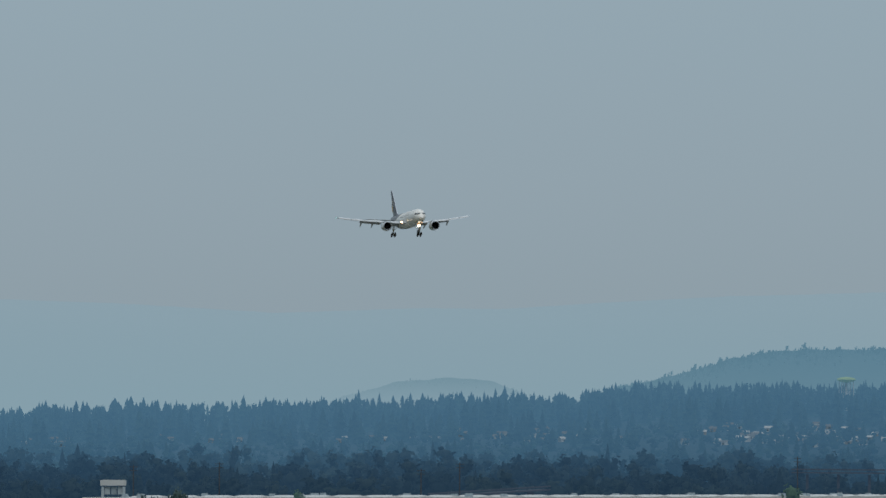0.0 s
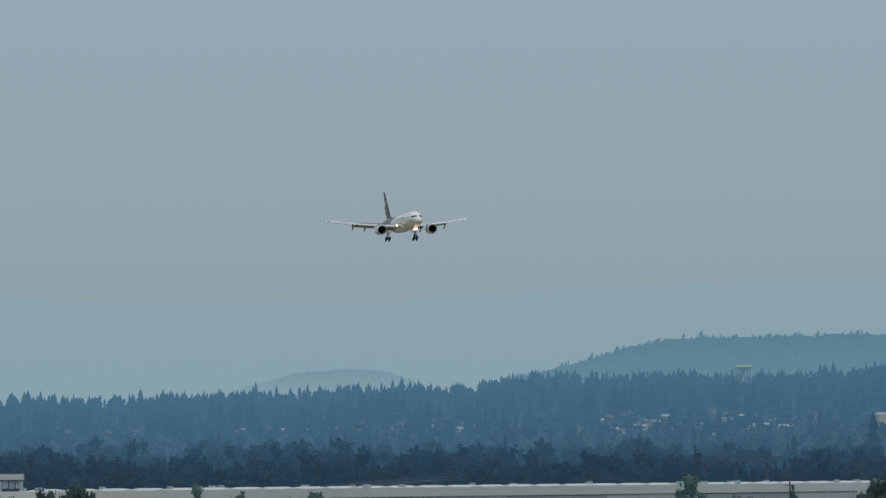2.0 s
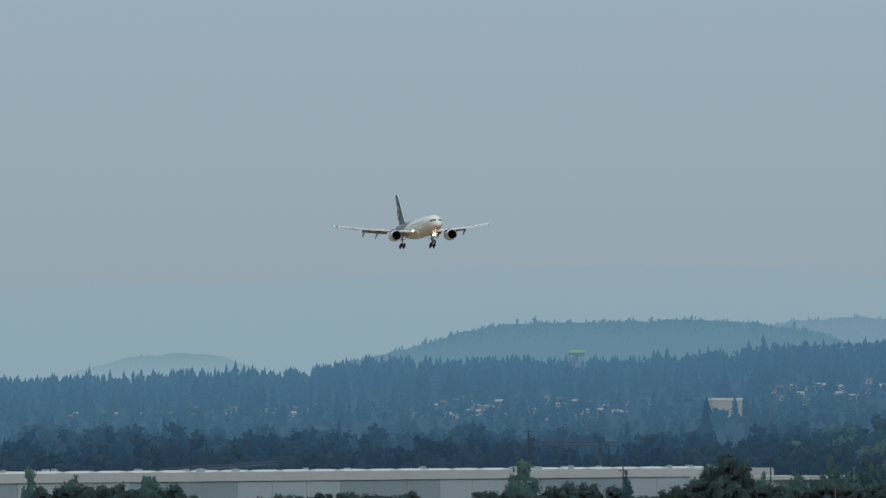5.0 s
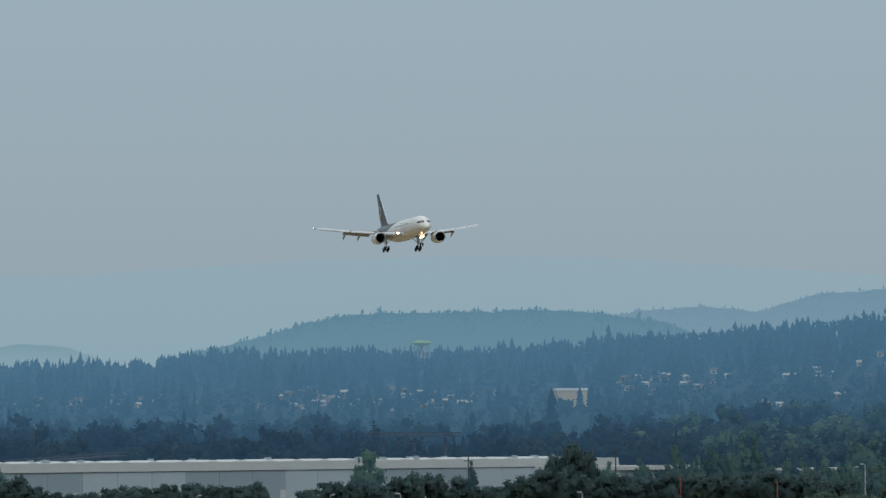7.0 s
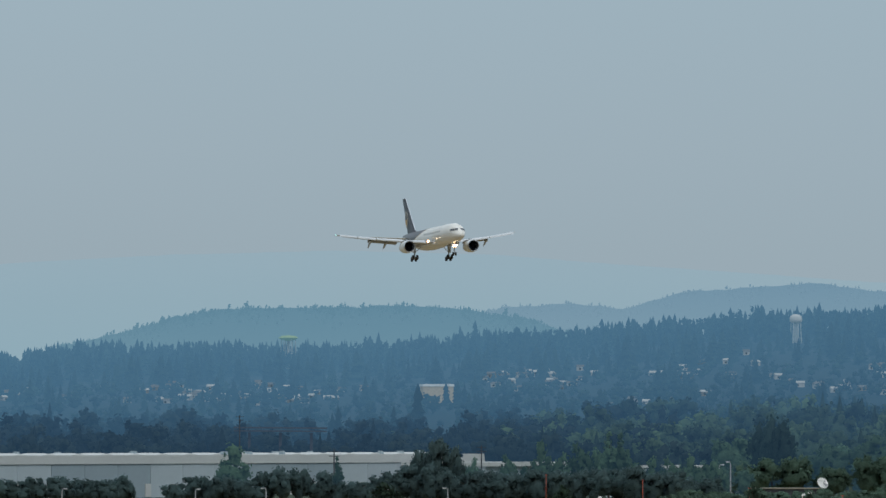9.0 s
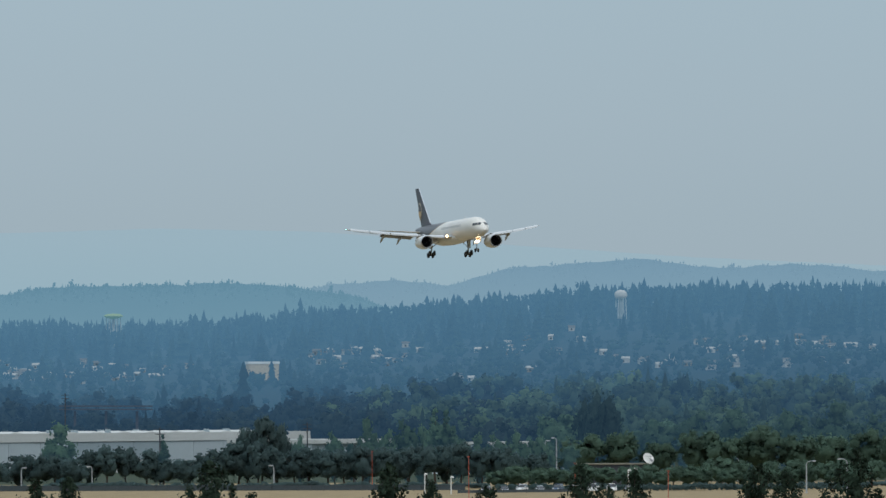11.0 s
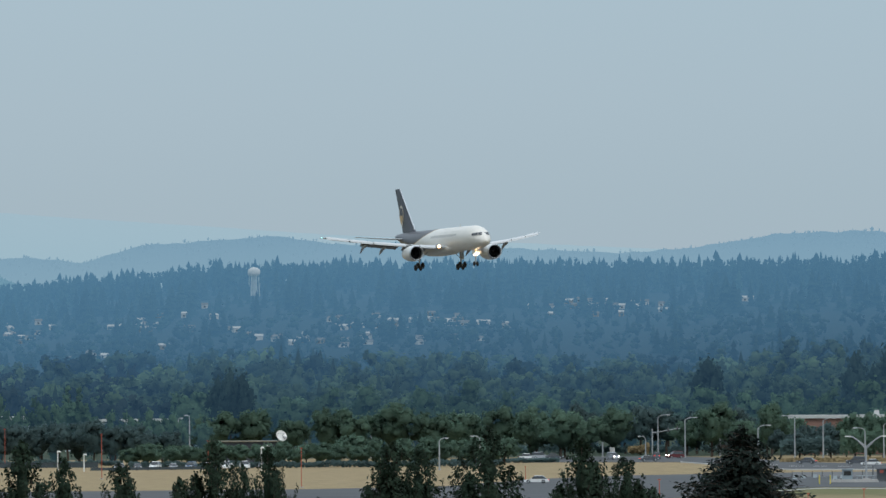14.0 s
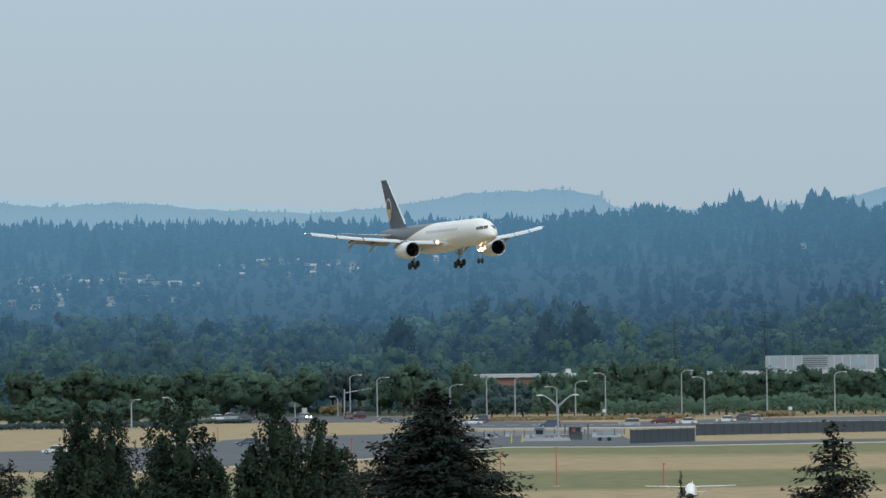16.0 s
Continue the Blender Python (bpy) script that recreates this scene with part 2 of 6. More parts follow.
def cards(centres, normals, size, rng, stretch=1.0, soft=None, loose=0.4):
    """Leaf sprays: one bent quad (two triangles) each, facing roughly along the normals."""
    n = len(centres)
    nrm = normals + rng.normal(0, loose, (n, 3))
    nrm /= np.linalg.norm(nrm, axis=1)[:, None]
    ref = rng.normal(0, 1, (n, 3))
    u = np.cross(nrm, ref)
    u /= np.linalg.norm(u, axis=1)[:, None]
    w = np.cross(nrm, u)
    s = (size * rng.uniform(0.6, 1.3, n))[:, None]
    a = centres - u * s * 0.5
    b = centres - w * s * 0.5 * stretch + nrm * s * 0.12
    c = centres + u * s * 0.5
    d = centres + w * s * 0.5 * stretch + nrm * s * 0.12
    v = np.stack([a, b, c, d], 1).reshape(-1, 3)
    q = np.arange(4 * n).reshape(-1, 4)
    f = np.concatenate([q[:, [0, 1, 2]], q[:, [0, 2, 3]]])
    if soft is None:
        return v, f, None
    k = soft / np.linalg.norm(soft, axis=1)[:, None] + rng.normal(0, 0.14, (n, 3))
    k /= np.linalg.norm(k, axis=1)[:, None]
    return v, f, np.repeat(k, 4, axis=0)


def np_mesh(name, v, f, mats, soft=None, tone=None):
    me = bpy.data.meshes.new(name)
    k = f.shape[1]
    me.vertices.add(len(v))
    me.vertices.foreach_set("co", np.ascontiguousarray(v, dtype=np.float32).ravel())
    me.loops.add(f.size)
    me.loops.foreach_set("vertex_index", np.ascontiguousarray(f, dtype=np.int32).ravel())
    me.polygons.add(len(f))
    me.polygons.foreach_set("loop_start", np.arange(0, f.size, k, dtype=np.int32))
    for m in (mats if isinstance(mats, (list, tuple)) else [mats]):
        me.materials.append(m)
    me.update(calc_edges=True)
    if tone is not None:
        me.attributes.new("tone", "FLOAT", "POINT").data.foreach_set("value", np.ascontiguousarray(tone, dtype=np.float32))
    if soft is not None:     # foliage shaded by the lie of its clump
        me.polygons.foreach_set("use_smooth", np.ones(len(f), dtype=bool))
        me.normals_split_custom_set_from_vertices(soft.tolist())
    return me


# ---- the lie of the land ----
RIDGE_AZ = [-16, -12.9, -11.95, -11, -10.2, -9.6, -9.2, -8.9, -8.76, -8.4, -7.9, -7.2, -6.8, -6.3, -5.7, -5.05, -4.4, -3.9, -3.3, -2.4, -1.2, 0, 0.8, 1.5, 2.2, 3.1, 6]
RIDGE_EL = [0.50, 0.52, 0.56, 0.585, 0.597, 0.635, 0.632, 0.618, 0.688, 0.698, 0.712, 0.708, 0.702, 0.722, 0.795, 0.815, 0.87, 0.915, 0.945, 0.955, 0.945, 0.94, 0.96, 0.985, 1.01, 1.03, 1.05]
RIDGE_D, FOOT_D, FLAT_D = 4050.0, 3100.0, 2350.0
FIR = 12.4


def smooth(a, b, x):
    x = np.clip((x - a) / (b - a), 0, 1)
    return x * x * (3 - 2 * x)


def land(az, d):
    """Height of the ground at a bearing (degrees) and distance."""
    top = EYE + RIDGE_D * np.tan(np.radians(np.interp(az, RIDGE_AZ, RIDGE_EL))) - FIR
    foot = np.interp(az, [-14, -9, -5, -1, 3], [8, 8, 9, 13, 14])
    return foot * smooth(FLAT_D, FOOT_D, d) + (top - foot) * np.clip((d - FOOT_D) / (RIDGE_D - FOOT_D), 0, 1) ** 0.9 - 30 * np.clip((d - RIDGE_D) / 900, 0, 1)


def build_ground():
    """One sheet from under the camera to past the ridge: dry airfield grass in strips, then woodland soil."""
    ds = np.array([0, 150, 400, 650, 800, 900, 967, 1100, 1300, 1500, 1700, 1900, 2100, 2350, 2500, 2650, 2800, 2950, 3100, 3250, 3400, 3550, 3700, 3850, 4050, 4250, 4600, 4980.0])
    azs = np.concatenate([np.linspace(-180, -18, 28), np.linspace(-17, 7, 49), np.linspace(8, 180, 28)[:-1]])
    v = []
    for a in azs:
        for d in ds:
            v.append((*spot(a, max(d, 0.5))[:2], float(land(a, d)) if -18 < a < 8 else float(land(np.clip(a, -15, 5), d))))
    n = len(ds)
    f = [(i * n + j, i * n + j + 1, ((i + 1) % len(azs)) * n + j + 1, ((i + 1) % len(azs)) * n + j) for i in range(len(azs)) for j in range(n - 1)]
    f.append(tuple(i * n for i in range(len(azs))))
    m = bpy.data.materials.new("airfield_grass")
    m.use_nodes = True
    t = m.node_tree
    p = t.nodes["Principled BSDF"]
    p.inputs["Roughness"].default_value, p.inputs["Specular IOR Level"].default_value = 0.95, 0.1
    g = t.nodes.new("ShaderNodeNewGeometry")
    sepn = t.nodes.new("ShaderNodeSeparateXYZ")
    t.links.new(g.outputs["Position"], sepn.inputs[0])
    n1 = t.nodes.new("ShaderNodeTexNoise")
    n1.inputs["Scale"].default_value, n1.inputs["Detail"].default_value = 0.02, 6
    n2 = t.nodes.new("ShaderNodeTexNoise")
    n2.inputs["Scale"].default_value, n2.inputs["Detail"].default_value = 0.25, 5
    t.links.new(g.outputs["Position"], n1.inputs["Vector"])
    t.links.new(g.outputs["Position"], n2.inputs["Vector"])
    wob = t.nodes.new("ShaderNodeMath")
    wob.operation = "MULTIPLY_ADD"
    t.links.new(n1.outputs["Fac"], wob.inputs[0])
    wob.inputs[1].default_value = 50.0
    n3 = t.nodes.new("ShaderNodeTexNoise")
    n3.inputs["Scale"].default_value, n3.inputs["Detail"].default_value = 0.006, 2
    t.links.new(g.outputs["Position"], n3.inputs["Vector"])
    big = t.nodes.new("ShaderNodeMath")
    big.operation = "MULTIPLY_ADD"
    t.links.new(n3.outputs["Fac"], big.inputs[0])
    big.inputs[1].default_value = 130.0
    t.links.new(sepn.outputs["Y"], big.inputs[2])
    t.links.new(big.outputs[0], wob.inputs[2])
    scale = t.nodes.new("ShaderNodeMapRange")
    t.links.new(wob.outputs[0], scale.inputs["Value"])
    scale.inputs["From Min"].default_value, scale.inputs["From Max"].default_value = 700, 2700
    r = t.nodes.new("ShaderNodeValToRGB")
    straw, green, wood = (0.265, 0.2, 0.112), (0.135, 0.132, 0.062), (0.04, 0.055, 0.035)
    stops = [(700, straw), (1105, straw), (1130, green), (1245, green), (1275, straw), (1410, straw), (1450, green), (1540, green), (1590, straw), (2225, straw), (2270, wood), (2700, wood)]
    els = r.color_ramp.elements
    while len(els) < len(stops):
        els.new(0.5)
    for e, (d, c) in zip(els, stops):
        e.position, e.color = (d - 700) / 2000, (*c, 1)
    t.links.new(scale.outputs[0], r.inputs[0])
    k = t.nodes.new("ShaderNodeMath")
    k.operation = "MULTIPLY_ADD"
    t.links.new(n2.outputs["Fac"], k.inputs[0])
    k.inputs[1].default_value, k.inputs[2].default_value = 1.2, 0.42
    vm = t.nodes.new("ShaderNodeVectorMath")
    vm.operation = "SCALE"
    t.links.new(r.outputs[0], vm.inputs[0])
    t.links.new(k.outputs[0], vm.inputs["Scale"])
    t.links.new(vm.outputs[0], p.inputs["Base Color"])
    me = bpy.data.meshes.new("ground")
    me.from_pydata(v, [], f)
    me.materials.append(m)
    # far slope faces carry their haze as painted emission
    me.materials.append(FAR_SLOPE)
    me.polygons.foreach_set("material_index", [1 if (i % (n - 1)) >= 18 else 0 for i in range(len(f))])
    me.shade_smooth()
    tagged(new("ground", me), "flat airfield ground with strips of dry straw and green grass", "ground", kind="structure")


def hill(name, azs, els, dist, mat, label, tufts, seed, tall):
    """A far hill: a rounded slope with an uneven tree line along its crest."""
    rng = np.random.default_rng(seed)
    a = np.arange(azs[0], azs[-1], 0.03)
    e = np.interp(a, azs, els)
    rows = []
    for k, (dd, part_z) in enumerate(((-420, 0.0), (-260, 0.45), (-120, 0.8), (0, 1.0), (90, 0.9))):
        for az, el_ in zip(a, e):
            top = EYE + dist * math.tan(radians(el_)) - tall * 0.75
            bump = 6 * noise.noise((az * 3, k * 1.7, seed)) if 0 < k < 3 else 0.3 * tall * noise.noise((az * 9, 0.0, seed)) if k == 3 else 0
            rows.append((*spot(az, dist + dd)[:2], max(top * part_z, -5) + bump))
    n = len(a)
    f = [(k * n + i, k * n + i + 1, (k + 1) * n + i + 1, (k + 1) * n + i) for k in range(4) for i in range(n - 1)]
    v = np.array(rows)
    vv, ff = [v], [np.array([(q[0], q[1], q[2]) for q in f] + [(q[0], q[2], q[3]) for q in f])]
    count = len(v)
    for _ in range(int(tufts * (azs[-1] - azs[0]))):
        b = rng.uniform(azs[0], azs[-1])
        grove = 0.75 + 0.9 * noise.noise((b * 6.5, 3.0, seed)) + 0.5 * noise.noise((b * 21, 5.0, seed))
        if grove < 0.35 and rng.random() < 0.6:
            continue
        dd = abs(rng.normal(0, 1)) ** 1.5 * 22
        hh = tall * max(0.25, grove) * rng.uniform(0.4, 0.9) * (1.6 if rng.random() < 0.025 else 1)
        top = EYE + dist * math.tan(radians(float(np.interp(b, azs, els)))) - tall * 0.75 + 0.3 * tall * noise.noise((b * 9, 0.0, seed))
        p = np.array(spot(b, dist - dd - 1, top * (1 - 0.2 * min(dd / 120, 3.5)) - 0.5))
        w, h_, _n = FAR_KINDS["fir%d" % rng.integers(5)] if rng.random() < 0.35 else FAR_KINDS["tuft%d" % rng.integers(4)]
        k = hh / w[:, 2].max()
        ws = k * rng.uniform(0.7, 1.1)
        vv.append(w * np.array([ws, ws, k]) + p)
        ff.append(h_ + count)
        count += len(w)
    ob = new(name, np_mesh(name, np.concatenate(vv), np.concatenate(ff), mat))
    return tagged(ob, label, "hill", kind="structure")


def fir_cards(rng, height, radius, rows, per, size):
    """Sprays of a conifer: drooping whorls that shorten to the tip."""
    c, nr = [], []
    for i in range(rows):
        q = i / (rows - 1)
        z = height * (0.12 + 0.88 * q)
        r = radius * (1 - q) ** 0.85 + 0.02 * height * (1 - q)
        k = max(2, int(per * (1 - q) + 1))
        off = rng.uniform(0, 6.28)
        for j in range(k):
            a = off + 6.283 * j / k + rng.normal(0, 0.3)
            reach = r * rng.uniform(0.55, 1.12)
            for s in (0.45, 0.85):
                c.append((math.cos(a) * reach * s, math.sin(a) * reach * s, z - 0.25 * reach * s))
                nr.append((math.cos(a) * 0.5, math.sin(a) * 0.5, 1.0))
    c.append((0, 0, height * 0.985))
    nr.append((1, 0, 0.2))
    c, nr = np.array(c), np.array(nr)
    soft = np.stack([c[:, 0], c[:, 1], 0.45 * radius * np.ones(len(c))], 1)
    taper = 0.28 + 0.85 * (1 - c[:, 2] / height)
    return cards(c, nr, size * taper, rng, 0.8, soft)


def ico(level):
    bm = bmesh.new()
    bmesh.ops.create_icosphere(bm, subdivisions=level, radius=1.0)
    v = np.array([p.co[:] for p in bm.verts])
    f = np.array([[p.index for p in q.verts] for q in bm.faces])
    bm.free()
    return v, f


ICO = {1: ico(1), 2: ico(2)}


def lumps(iv, rng, rough=0.16):
    """A ball of leaves, swollen and dented by smooth noise."""
    o = Vector(rng.uniform(0, 90, 3).tolist())
    return iv * np.array([1 + rough * 2 * noise.noise(Vector(p) * 1.7 + o) for p in iv])[:, None]


def leaf_cards(rng, height, radius, lobes, per, size, base=0.2, level=1, heart=2, peak=0.0):
    """A broadleaf crown: leafy billows crowded round a heart, ragged with leaf sprays; peak draws it to a point."""
    c, nr, vs, fs, ns, count = [], [], [], [], [], 0
    mid = height * (base + 1) / 2
    half = height * (1 - base) / 2
    core = np.array([0, 0, mid - 0.1 * half])
    scale = np.array([radius, radius, half])
    iv, jf = ICO[level]
    for i in range(lobes):
        d = rng.normal(0, 1, 3)
        d[2] = abs(d[2]) if rng.random() < 0.3 else d[2]
        d /= np.linalg.norm(d)
        rr = rng.uniform(0.45, 0.82)
        thin = 1 - peak * max(0.0, d[2]) ** 1.5
        o = np.array([d[0] * radius * rr * thin, d[1] * radius * rr * thin, mid + d[2] * half * rr])
        lr = radius * rng.uniform(0.18, 0.36) * (1 - 0.45 * peak * max(0.0, d[2]))
        squash = np.array([1, 1, min(1.2, 0.8 * half / radius)])
        q = rng.normal(0, 1, (per, 3))
        q /= np.linalg.norm(q, axis=1)[:, None]
        c.append(o + q * lr * squash * rng.uniform(0.68, 1.25, (per, 1)))
        nr.append(q)
        v = o + lumps(iv, rng, 0.25) * lr * squash * 0.76
        vs.append(v)
        fs.append(jf + count)
        k = (v - core) / scale
        ns.append(0.9 * k / np.linalg.norm(k, axis=1)[:, None] + 0.3 * iv)
        count += len(iv)
    # the dense heart of the crown
    hv, hf = ICO[heart]
    v = core + lumps(hv, rng) * scale * np.array([0.5, 0.5, 0.46])
    vs.append(v)
    fs.append(hf + count)
    ns.append(hv)
    count += len(hv)
    c, nr = np.concatenate(c), np.concatenate(nr)
    out_ = (c - core) / scale
    v, f, n = cards(c, nr, size * np.ones(len(c)), rng, 1.0, 0.9 * out_ / np.linalg.norm(out_, axis=1)[:, None] + 0.35 * nr, loose=0.6)
    ns = np.concatenate(ns)
    ns /= np.linalg.norm(ns, axis=1)[:, None]
    return np.concatenate([*vs, v]), np.concatenate([*fs, f + count]), np.concatenate([ns, n])


def fir_tiers(rng, height, radius, tiers=9, sides=8):
    """A distant conifer: ragged overlapping skirts that narrow to a soft point."""
    vs, fs, ns, n = [], [], [], 0
    lean = rng.normal(0, 0.02 * height, 2)
    for i in range(tiers):
        q = i / tiers
        z0 = height * (0.03 + 0.84 * q)
        z1 = min(height, z0 + height * (0.26 - 0.1 * q))
        r = radius * (1 - q) ** 0.75 * rng.uniform(0.7, 1.2) + 0.05 * radius
        a = np.arange(sides) * 2 * math.pi / sides + rng.uniform(0, 6)
        rad = r * rng.uniform(0.55, 1.2, sides)
        mid = lean * q
        ringv = np.stack([mid[0] + np.cos(a) * rad, mid[1] + np.sin(a) * rad, z0 + rng.uniform(-0.05, 0.05, sides) * height], 1)
        tip = np.array([[mid[0], mid[1], z1 if i < tiers - 1 else height]])
        vs.append(np.concatenate([ringv, tip]))
        ns.append(np.concatenate([np.stack([np.cos(a), np.sin(a), 0.7 * np.ones(sides)], 1), [[0, -0.6, 0.8]]]))
        fs.append(np.array([(k, (k + 1) % sides, sides) for k in range(sides)]) + n)
        n += sides + 1
    ns = np.concatenate(ns)
    return np.concatenate(vs), np.concatenate(fs), ns / np.linalg.norm(ns, axis=1)[:, None]


def trunk_shape(rng, height, r, limbs, spread):
    s = Shape()
    pts = [Vector((0, 0, -0.4))]
    for i in range(1, 6):
        pts.append(Vector((rng.normal(0, r * 0.5), rng.normal(0, r * 0.5), height * i / 5)))
    for i, (a, b) in enumerate(zip(pts, pts[1:])):
        s.rod(a, b, r * (1.15 - 0.2 * i), r * (0.95 - 0.19 * i), 7)
    for _ in range(limbs):
        q = rng.uniform(0.3, 0.85)
        p = Vector((0, 0, height * q))
        a = rng.uniform(0, 6.28)
        e = p + Vector((math.cos(a) * spread * rng.uniform(0.5, 0.9), math.sin(a) * spread * rng.uniform(0.5, 0.9), height * rng.uniform(0.12, 0.3)))
        s.rod(p, e, r * 0.4, r * 0.08, 5)
    return s


def tree_kind(name, crown, trunk, leaf, label, category="tree", group=""):
    """A template tree, kept out of the place; its copies share the meshes."""
    return dict(name=name, crown=np_mesh("crown", crown[0], crown[1], leaf, crown[2]), trunk=trunk.mesh("trunk", BARK, 60), label=label, category=category, group=group)


def plant(kind, at_, height_scale=1.0, width_scale=1.0, turn=0.0, label=""):
    t = thing(kind["name"], label or kind["label"], kind["category"], Matrix.LocRotScale(at_, Euler((0, 0, turn)), (width_scale, width_scale, height_scale)), kind["group"])
    part("trunk", kind["trunk"], None, t)
    part("crown", kind["crown"], None, t)
    return t


def far_forest(name, trees, mat, label, kinds):
    """Woods beyond counting: many small trees of several shapes joined into one mesh, each with a tone of its own."""
    vs, fs, ns, tones, n = [], [], [], [], 0
    for (p, hs, ws, turn, k, tone) in trees:
        v, f, nv = kinds[k]
        c, s = math.cos(turn), math.sin(turn)
        w = np.empty_like(v)
        w[:, 0] = (v[:, 0] * c - v[:, 1] * s) * ws + p[0]
        w[:, 1] = (v[:, 0] * s + v[:, 1] * c) * ws + p[1]
        w[:, 2] = v[:, 2] * hs + p[2]
        vs.append(w)
        ns.append(np.stack([nv[:, 0] * c - nv[:, 1] * s, nv[:, 0] * s + nv[:, 1] * c, nv[:, 2]], 1))
        tones.append(np.full(len(v), tone))
        fs.append(f + n)
        n += len(v)
    ob = new(name, np_mesh(name, np.concatenate(vs), np.concatenate(fs), mat, np.concatenate(ns), np.concatenate(tones)))
    return tagged(ob, label, "forest", kind="stuff")


build_ground()
rng = np.random.default_rng(7)
FAR_KINDS = {}
for k in range(5):
    FAR_KINDS["fir%d" % k] = fir_tiers(rng, 17, 3.3 + 0.35 * k, 7, 8)
for k in range(4):
    FAR_KINDS["leaf%d" % k] = leaf_cards(rng, 11, 4.6, 6, 5, 1.5, base=0.0, heart=1)
    FAR_KINDS["bush%d" % k] = leaf_cards(rng, 11, 3.6, 5, 6, 1.3, base=0.0, heart=1, peak=0.75)
    FAR_KINDS["tuft%d" % k] = leaf_cards(rng, 11, 4.2, 3, 2, 1.8, base=0.0, heart=1, peak=0.5)

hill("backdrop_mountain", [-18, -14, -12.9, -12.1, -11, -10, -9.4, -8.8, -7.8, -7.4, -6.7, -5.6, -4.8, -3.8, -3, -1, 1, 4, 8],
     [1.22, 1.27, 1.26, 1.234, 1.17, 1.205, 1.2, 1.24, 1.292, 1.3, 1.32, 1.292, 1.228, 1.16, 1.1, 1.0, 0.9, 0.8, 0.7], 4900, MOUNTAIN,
     "faint long mountain ridge almost lost in painted haze", 0, 8, 1.0)
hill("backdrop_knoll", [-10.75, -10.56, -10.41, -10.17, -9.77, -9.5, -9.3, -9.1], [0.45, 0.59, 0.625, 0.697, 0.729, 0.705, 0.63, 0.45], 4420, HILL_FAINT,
     "low rounded hill pale with painted haze", 220, 2, 1.8)
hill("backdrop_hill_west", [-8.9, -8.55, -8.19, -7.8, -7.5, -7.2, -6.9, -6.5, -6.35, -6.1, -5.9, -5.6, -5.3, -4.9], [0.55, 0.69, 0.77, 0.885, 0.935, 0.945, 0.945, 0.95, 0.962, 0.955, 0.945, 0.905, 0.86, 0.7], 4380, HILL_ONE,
     "wooded blue hill with a ragged tree line in painted haze", 400, 3, 3.6)
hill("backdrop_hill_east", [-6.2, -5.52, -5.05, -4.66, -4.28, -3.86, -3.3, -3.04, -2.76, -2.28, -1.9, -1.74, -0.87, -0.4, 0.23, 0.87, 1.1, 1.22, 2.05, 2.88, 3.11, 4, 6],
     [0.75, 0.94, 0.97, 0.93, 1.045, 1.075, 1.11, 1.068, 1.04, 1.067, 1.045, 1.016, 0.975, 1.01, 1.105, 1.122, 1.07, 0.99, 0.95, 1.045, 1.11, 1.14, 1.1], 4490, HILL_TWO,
     "pale blue wooded hills fading into painted haze", 190, 4, 3.0)

# the tops of the tall groves on the eastern crest, degrees
CREST_AZ = [0.85, 1.24, 1.44, 1.54, 1.62, 1.7, 1.77, 1.85, 1.95, 2.06, 2.15, 2.2, 2.27, 2.33, 2.4, 2.48, 2.53, 2.58, 2.68, 2.74, 2.79, 2.87, 2.94, 2.98, 3.03, 3.3, 3.7, 4.8]
CREST_EL = [0.97, 0.985, 1.02, 1.02, 1.01, 0.97, 0.955, 1.015, 1.015, 1.1, 1.055, 1.06, 1.01, 0.96, 0.985, 1.04, 0.98, 1.1, 1.1, 1.05, 1.08, 1.03, 0.97, 0.91, 1.0, 1.08, 1.02, 1.1]


